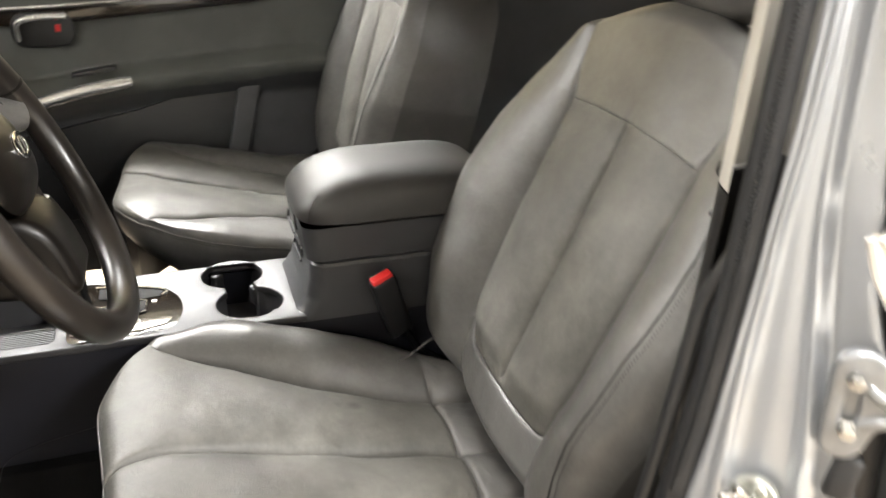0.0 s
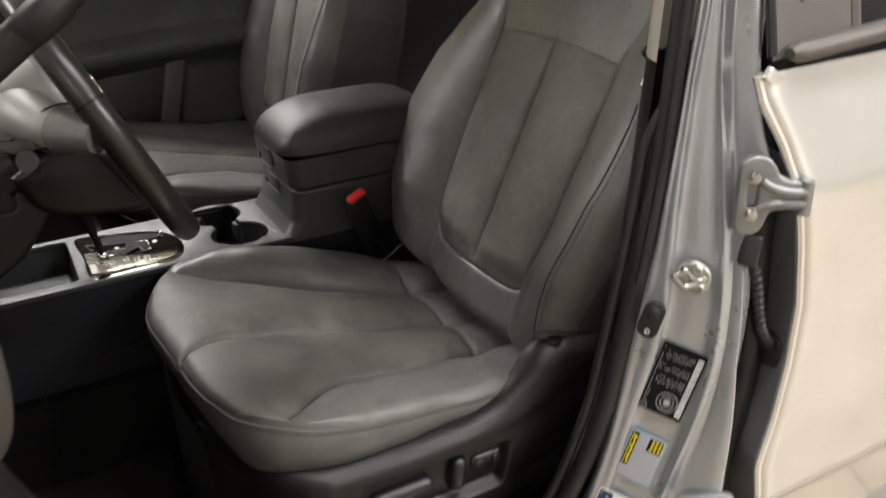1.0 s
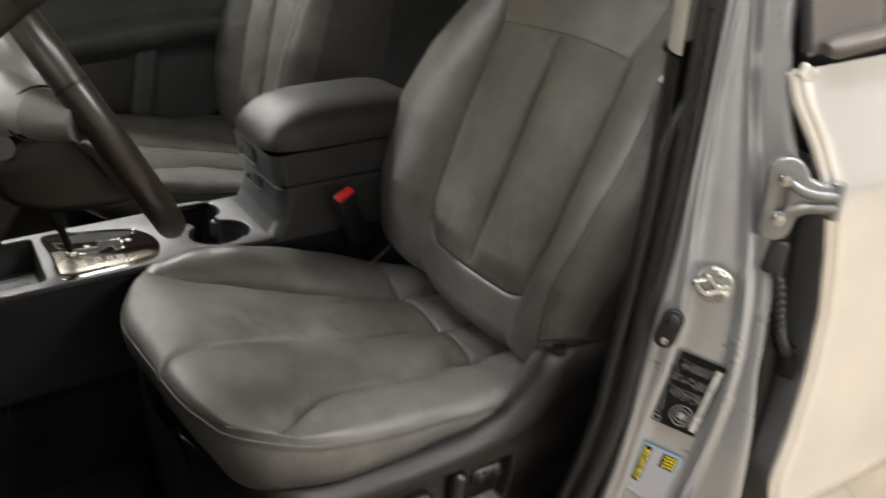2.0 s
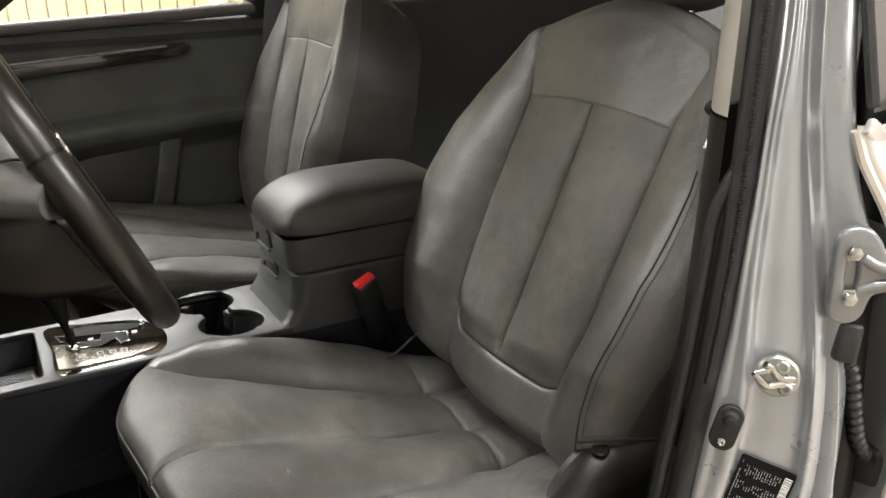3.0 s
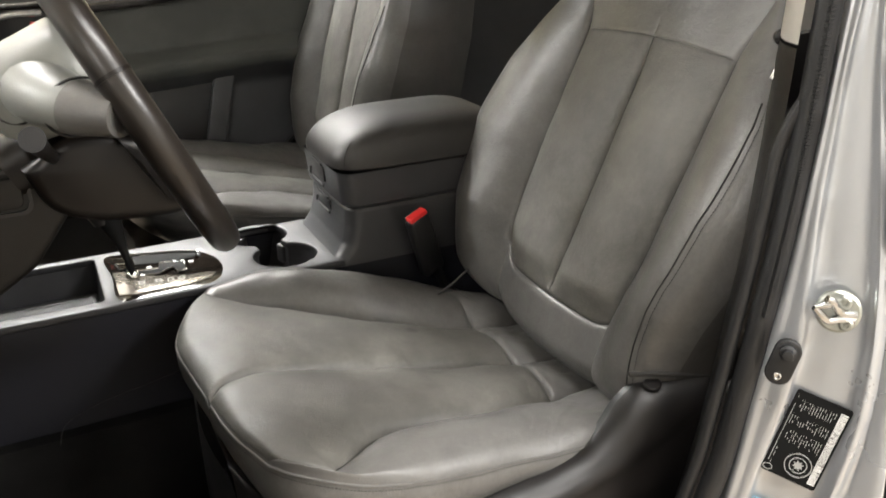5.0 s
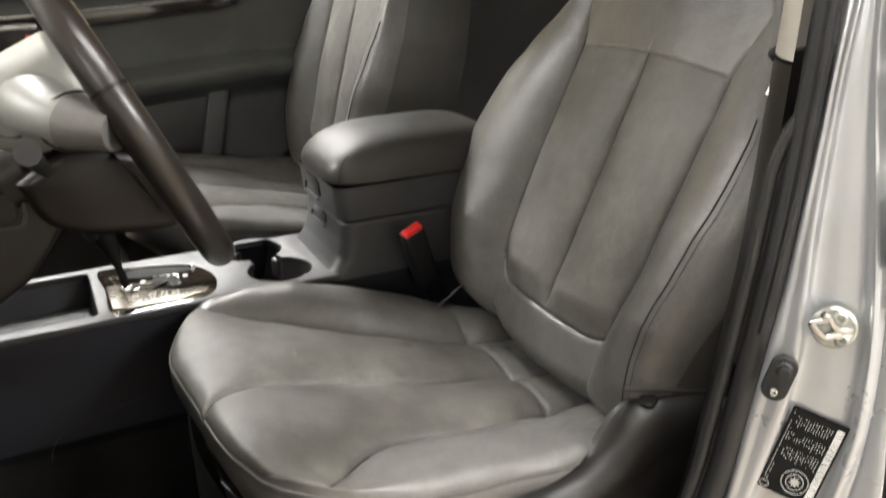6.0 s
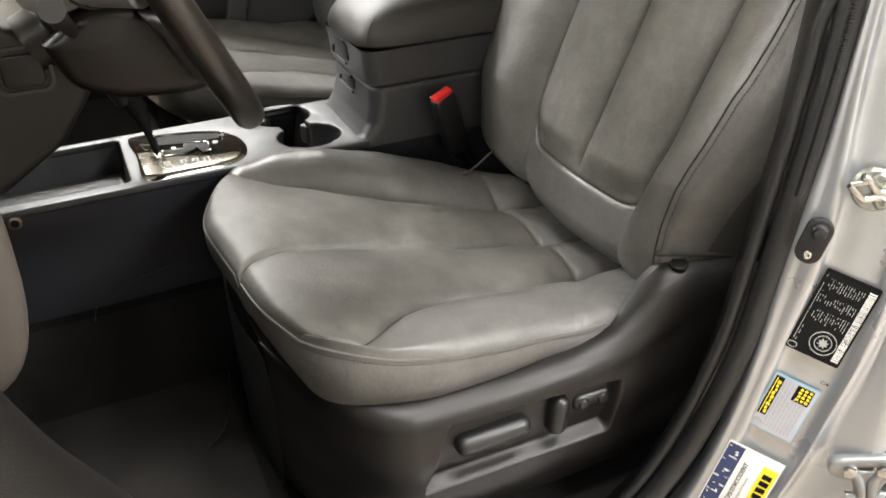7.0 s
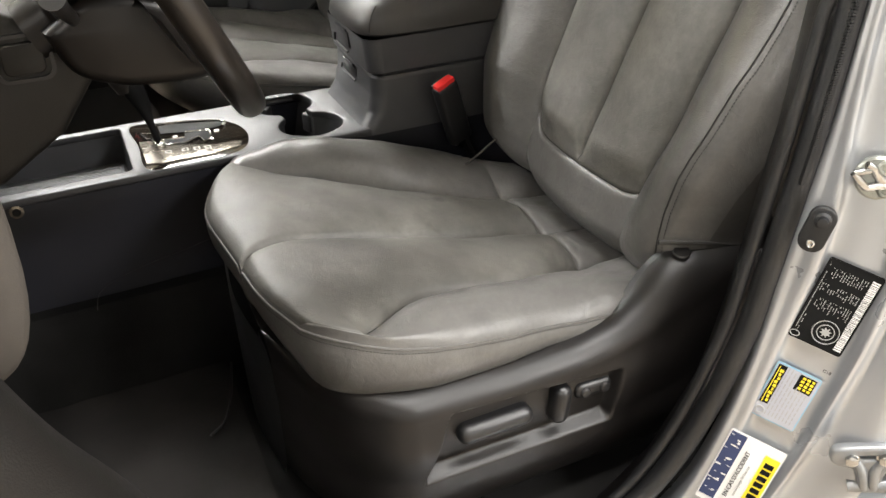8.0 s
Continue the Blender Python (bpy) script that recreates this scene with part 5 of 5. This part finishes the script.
def rear_door():
    door = thing("rear_door", (0.7, -0.39, 0.34), "silver rear car door, closed, with dark window trim", "car door")

    def skin(u, v):
        z = 0.34 + 0.845 * v
        x0 = interp(z, DOOR_EDGE_Z, DOOR_EDGE_X)
        x = x0 + (1.30 - x0) * u ** 1.3
        y = door_skin_y(z)
        if u < 0.04:
            y += 0.010 * (1 - u / 0.04) ** 2
        return (x, y + 0.02 * (x - 0.25) * (0.2), z)
    part("outer_skin", grid(70, 90, skin), PAINT_LIT, door)
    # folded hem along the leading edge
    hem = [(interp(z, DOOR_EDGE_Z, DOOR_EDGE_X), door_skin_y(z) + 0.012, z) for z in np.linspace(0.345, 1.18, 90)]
    part("folded_edge", tube(hem, 0.006, 8), PAINT_LIT, door)
    def shut(u, v):
        z = 0.345 + 0.735 * v
        x0 = interp(z, DOOR_EDGE_Z, DOOR_EDGE_X)
        return (x0 + 0.03 * u, door_skin_y(z) + 0.014 + 0.10 * u, z)
    part("door_shut_face", grid(8, 60, shut), PAINT, door)
    part("door_seal", tube(smooth_path([(0.245, -0.330, 1.40), (0.235, -0.338, 1.16), (0.235, -0.342, 0.95), (0.245, -0.345, 0.75), (0.215, -0.345, 0.58), (0.19, -0.34, 0.45)], 60), 0.022, 12), RUBBER, door, "black rubber seal in the door gap")
    part("belt_corner", block(0.030, 0.010, 0.018, pose(0.180, -0.380, 1.178, 0, 32, 0), 0.004, 3), PAINT_LIT, door)
    part("belt_moulding", tube([(0.200, -0.383, 1.203), (0.212, -0.384, 1.204), (0.5, -0.386, 1.222), (1.30, -0.375, 1.262)], lambda t: 0.008 if t < 0.1 else 0.0145, 12, flat=0.85), APPLIQUE, door, "matt brown-grey belt moulding")
    up = Vector((0.06, 0.26, 0.95)).normalized()
    def sheet(x0, x1, y0, thick=0.0):
        return grid(12, 12, lambda u, v: Vector((x0 + (x1 - x0) * u, y0, 1.195 + 0.07 * (x0 + (x1 - x0) * u - 0.19))) + up * 0.48 * v)
    part("pillar_applique", sheet(0.185, 0.318, -0.372), APPLIQUE, door)
    part("applique_edge", tube([Vector((0.183, -0.372, 1.20)), Vector((0.183, -0.372, 1.20)) + up * 0.47], 0.006, 8), RUBBER, door)
    part("frame_channel", tube([Vector((0.325, -0.368, 1.205)), Vector((0.325, -0.368, 1.205)) + up * 0.47], 0.009, 8), APPLIQUE, door)
    part("window_glass", sheet(0.33, 1.28, -0.352), GLASS_DARK, door)
    part("inner_card", box(0.30, 1.28, -0.30, -0.24, 0.42, 1.18, 0.02, 3), DOORCARD, door)
    # hinges: a pressed leaf with two bolts and a knuckle
    for x, y, z, size, roll in ((0.181, -0.385, 1.034, 0.93, 0), (0.118, -0.425, 0.600, 0.66, 78)):
        m = pose(x, y, z, 0, 0, -38) @ pose(0, 0, 0, 0, roll, 0)
        leaf = [(-0.027, 0.004), (-0.027, 0.030), (-0.024, 0.044), (-0.012, 0.050), (0.002, 0.048), (0.012, 0.037), (0.018, 0.026), (0.034, 0.018), (0.056, 0.013), (0.057, -0.012), (0.034, -0.013), (0.014, -0.017), (0.007, -0.027), (0.002, -0.043), (-0.006, -0.051), (-0.018, -0.051), (-0.026, -0.040)]
        loop = [(p.x * size, p.y * size) for p in smooth_path([(a, b, 0) for a, b in leaf + leaf[:1]], 72)][:-1]
        dish = [(-0.0105 * size + 0.0105 * size * math.cos(a), 0.036 * size * math.sin(a)) for a in np.linspace(0, 2 * math.pi, 29)[:-1]]
        hinge = part("hinge", plate([loop, dish], m @ pose(0, 0, 0, 90, 0, 0), 0.0025, 0.0045), HINGE, door, "silver painted door hinge")
        part("hinge_web", plate([[(px * 0.93, pz * 0.93) for px, pz in loop]], m @ pose(0, 0.003, 0, 90, 0, 0), 0.002, 0.001), HINGE, hinge)
        for h, end in ((0.012, 0.008), (-0.010, -0.008)):
            part("hinge_rib", tube(smooth_path([m @ Vector((a * size, c, b * size)) for a, c, b in ((0.000, -0.003, h * 1.7), (0.014, -0.006, h), (0.034, -0.008, end), (0.056, -0.006, end))], 14), lambda t: 0.0065 - 0.001 * t, 12), HINGE, hinge)
        for px, h in ((-0.011, 0.027), (-0.010, -0.025)):
            part("hinge_bolt", lathe([(0.010, 0.0), (0.010, 0.002), (0.0075, 0.003), (0.0075, 0.008), (0.005, 0.0095), (0.0, 0.0095)], m @ pose(px * size, -0.004, h * size, 90, 0, 0), 6), STEEL, hinge, "bright hinge bolt")
        part("hinge_knuckle", tube([m @ Vector((0.056 * size, -0.002, -0.022)), m @ Vector((0.056 * size, -0.002, 0.022))], 0.0085, 14), HINGE, hinge)
    # cable boot
    spine = smooth_path([(0.182, -0.366, 0.955), (0.202, -0.376, 0.916), (0.214, -0.378, 0.867), (0.230, -0.378, 0.821), (0.268, -0.375, 0.780)], 180)
    boot = part("cable_boot", tube(spine, lambda t: 0.0085 + 0.0016 * math.sin(t * 36 * math.pi) * (0.12 < t < 0.88), 14), RUBBER, door, "ribbed black rubber cable boot")
    part("boot_collar", block(0.026, 0.030, 0.044, pose(0.186, -0.376, 0.956, -15, 10, -40), 0.007, 3), RUBBER, boot)
    part("boot_socket", block(0.03, 0.04, 0.05, pose(0.272, -0.372, 0.776, 0, 0, 20), 0.008, 3), RUBBER, boot)
    return door


# ---- far front door ----
FY = 1.335


def far_door():
    door = thing("passenger_door", (-0.5, FY, 0.45), "dark passenger door card with woodgrain strip and silver grip", "car door")
    def rest_line(x):
        return interp(x, [-1.10, -0.70, -0.42, -0.05, 0.06], [0.870, 0.925, 0.962, 0.985, 0.99])

    def card(u, v):
        x = -1.10 + 1.16 * u
        z = 0.45 + 0.755 * v
        zc = rest_line(x)
        shelf = ease((zc + 0.014 - z) / 0.028) * ease((z - zc + 0.105) / 0.085)
        y = FY + 0.012 * ease((z - zc) / 0.02) - 0.062 * shelf + interp(z, [1.0, 1.14, 1.165, 1.19, 1.205], [0.0, 0.0, -0.012, 0.0, 0.03])
        return (x + 0.16 * (z - 0.45) * (1 if u > 0.9 else 0), y, z)
    skin = grid(60, 130, card)
    for f in skin.faces:
        c = f.calc_center_median()
        f.material_index = 1 if rest_line(c.x) - 0.048 < c.z < 1.145 else 0
    inner = part("door_card", skin, DOORCARD, door)
    inner.data.materials.append(DOORCLOTH)
    strip = [(-0.80, 1.075), (-0.52, 1.082), (-0.13, 1.110), (-0.085, 1.118), (-0.075, 1.132), (-0.09, 1.138), (-0.52, 1.116), (-0.80, 1.108)]
    m = Matrix(((1, 0, 0, 0), (0, 0, -1, FY - 0.004), (0, 1, 0, 0), (0, 0, 0, 1)))
    wood = part("woodgrain_strip", plate([[(x, z) for x, z in strip]], m, 0.004, 0.003), WOOD, door, "dark glossy woodgrain strip")
    part("chrome_line", tube([(-0.80, FY - 0.012, 1.110), (-0.52, FY - 0.012, 1.118), (-0.13, FY - 0.012, 1.137)], 0.004, 8), BRIGHT_TRIM, wood)
    grip = smooth_path([(-0.72, FY - 0.085, 0.885), (-0.62, FY - 0.088, 0.915), (-0.52, FY - 0.088, 0.938), (-0.42, FY - 0.085, 0.952)], 24)
    part("door_grip", tube(grip, lambda t: 0.019 if t < 0.95 else 0.016, 14, flat=0.8), BRIGHT_TRIM, door, "silver pull grip")
    part("window_switch", block(0.10, 0.03, 0.010, pose(-0.50, FY - 0.055, 0.975, 0, -8, 0), 0.003), BLACK, door)
    # inner handle
    cup = part("handle_cup", plate([rounded(-0.66, -0.535, 1.03, 1.10, 0.025, 8)], m, 0.006, 0.004), BLACK, door)
    part("inner_handle", tube(smooth_path([(-0.65, FY - 0.02, 1.045), (-0.645, FY - 0.03, 1.085), (-0.60, FY - 0.03, 1.096), (-0.545, FY - 0.02, 1.094)], 16), 0.008, 10), BRIGHT_TRIM, cup)
    part("lock_mark", block(0.012, 0.004, 0.016, pose(-0.565, FY - 0.016, 1.068), 0.001), RED, cup)
    # storage pocket
    pocket = [(-0.75, 0.60), (-0.30, 0.60), (-0.215, 0.62), (-0.165, 0.905), (-0.30, 0.895), (-0.42, 0.86), (-0.75, 0.80)]
    part("door_pocket", plate([pocket], m, 0.004, 0.004), BLACK, door)
    part("pocket_edge", plate([[(-0.240, 0.60), (-0.168, 0.912), (-0.128, 0.918), (-0.205, 0.60)]], m, 0.010, 0.008), DOORCARD, door)
    part("sill_ledge", tube([(-1.10, FY + 0.01, 1.185), (-0.5, FY + 0.01, 1.195), (0.10, FY + 0.01, 1.215)], 0.016, 12), APPLIQUE, door, "pale window ledge")
    part("door_window", grid(8, 8, lambda u, v: (-1.05 + 1.15 * u + 0.05 * v, FY + 0.05 - 0.17 * v, 1.20 + 0.46 * v)), GLASS, door).visible_shadow = False
    part("window_frame", tube([(0.11, FY + 0.03, 1.20), (0.17, FY - 0.13, 1.66)], 0.03, 10), BLACK, door)
    return door


def rear_seat():
    seat = thing("rear_bench", (0.95, CY, 0.43), "dark grey rear bench seat in shadow", "car seat")
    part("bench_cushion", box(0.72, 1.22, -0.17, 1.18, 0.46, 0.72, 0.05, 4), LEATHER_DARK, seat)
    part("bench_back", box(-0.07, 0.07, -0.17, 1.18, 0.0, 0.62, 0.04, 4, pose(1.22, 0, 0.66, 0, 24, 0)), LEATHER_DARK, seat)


def doorway_front(body):
    """Trim at the front of the driver's doorway."""
    def cap(u, v):
        a, b = 2 * math.pi * u, math.pi * (v - 0.5)
        cx, cz = (math.copysign(abs(k) ** 0.75, k) for k in (math.cos(a), math.sin(a)))
        return Vector((-0.722 + 0.062 * cx * math.cos(b) ** 0.6, -0.292 + 0.018 * math.sin(b), 1.035 + 0.125 * cz * math.cos(b) ** 0.6))
    part("dash_end_cap", grid(36, 18, cap, wrap_u=True), CAP, body, "grained grey-brown dash end cap")
    part("kick_trim", tube(smooth_path([(-0.730, -0.46, 1.06), (-0.700, -0.46, 0.96), (-0.665, -0.44, 0.86), (-0.620, -0.39, 0.68), (-0.55, -0.33, 0.50)], 30), lambda t: 0.045 + 0.02 * t, 16), KICK, body, "grey kick trim at the doorway's front")


def driver_door():
    """The driver's door, swung wide open on its front hinges."""
    hinge = Vector((-0.93, -0.46, 0.40))
    along = Vector((-0.42, -0.91, 0)).normalized()
    inward = Vector((0.91, -0.42, 0)).normalized()
    door = thing("driver_door", hinge, "silver driver's door standing wide open", "car door")

    def card(u, v):
        z = 0.40 + 0.74 * v
        bulge = 0.03 * math.sin(math.pi * v) + 0.05 * math.exp(-((z - 0.88) / 0.05) ** 2)
        return hinge + along * 1.02 * u + inward * bulge * min(1, 6 * u, 6 * (1 - u)) + Vector((0, 0, z - 0.40))
    part("door_card", grid(40, 40, card), DOORCARD, door)
    part("door_skin", grid(20, 30, lambda u, v: hinge + along * 1.06 * u - inward * (0.12 - 0.04 * (2 * v - 1) ** 2) + Vector((0, 0, 0.74 * v))), PAINT_LIT, door)
    part("door_rim", tube([hinge - inward * 0.04, hinge + along * 1.03 - inward * 0.04, hinge + along * 1.04 - inward * 0.04 + Vector((0, 0, 0.74)), hinge - inward * 0.04 + Vector((0, 0, 0.74))], 0.045, 10, closed=True), PAINT_LIT, door)
    part("window_frame", tube(smooth_path([hinge + Vector((0, 0, 0.74)), hinge + along * 0.30 + Vector((0, 0, 0.98)), hinge + along * 0.62 + Vector((0, 0, 1.20)), hinge + along * 0.95 + Vector((0, 0, 1.24)), hinge + along * 1.03 + Vector((0, 0, 0.78))], 40), 0.02, 10), BLACK, door)


def belt_hardware(body):
    part("belt_guide", lathe([(0.0, -0.006), (0.007, -0.005), (0.009, 0.0), (0.007, 0.005), (0.0, 0.006)], pose(0.150, -0.199, 1.178, 90, 0, 0), 18), BLACK, body)
    part("belt_tongue", block(0.003, 0.006, 0.026, pose(0.145, -0.204, 1.145, 12, 20, 20), 0.001), CHROME, body)


garage_floor = garage()
body = car_body()
striker(body)
labels(body)
rear_door()
far_door()
driver, cushion, back = front_seat("driver_seat", 0.126, -1, 22, "grey leather driver's seat with worn, stained cushion")
headrest(driver, 0.126, 22, -1)
trim_panel = valance(driver, 0.126, -1)
seat_switches(trim_panel, 0.126, -1)
seat_details(driver, 0.126)
passenger, p_cushion, p_back = front_seat("passenger_seat", 1.03, 1, 13, "grey leather passenger seat beyond the console", -0.008, 0.45, 0.022, 0.55, 0.05)
headrest(passenger, 1.03, 13, 1)
valance(passenger, 1.03, 1)
console()
belt_buckle(-0.044, 0.345, 0.838)
steering_wheel()
dashboard()
rear_seat()
doorway_front(body)
belt_hardware(body)
driver_door()
floor_tiles(garage_floor)
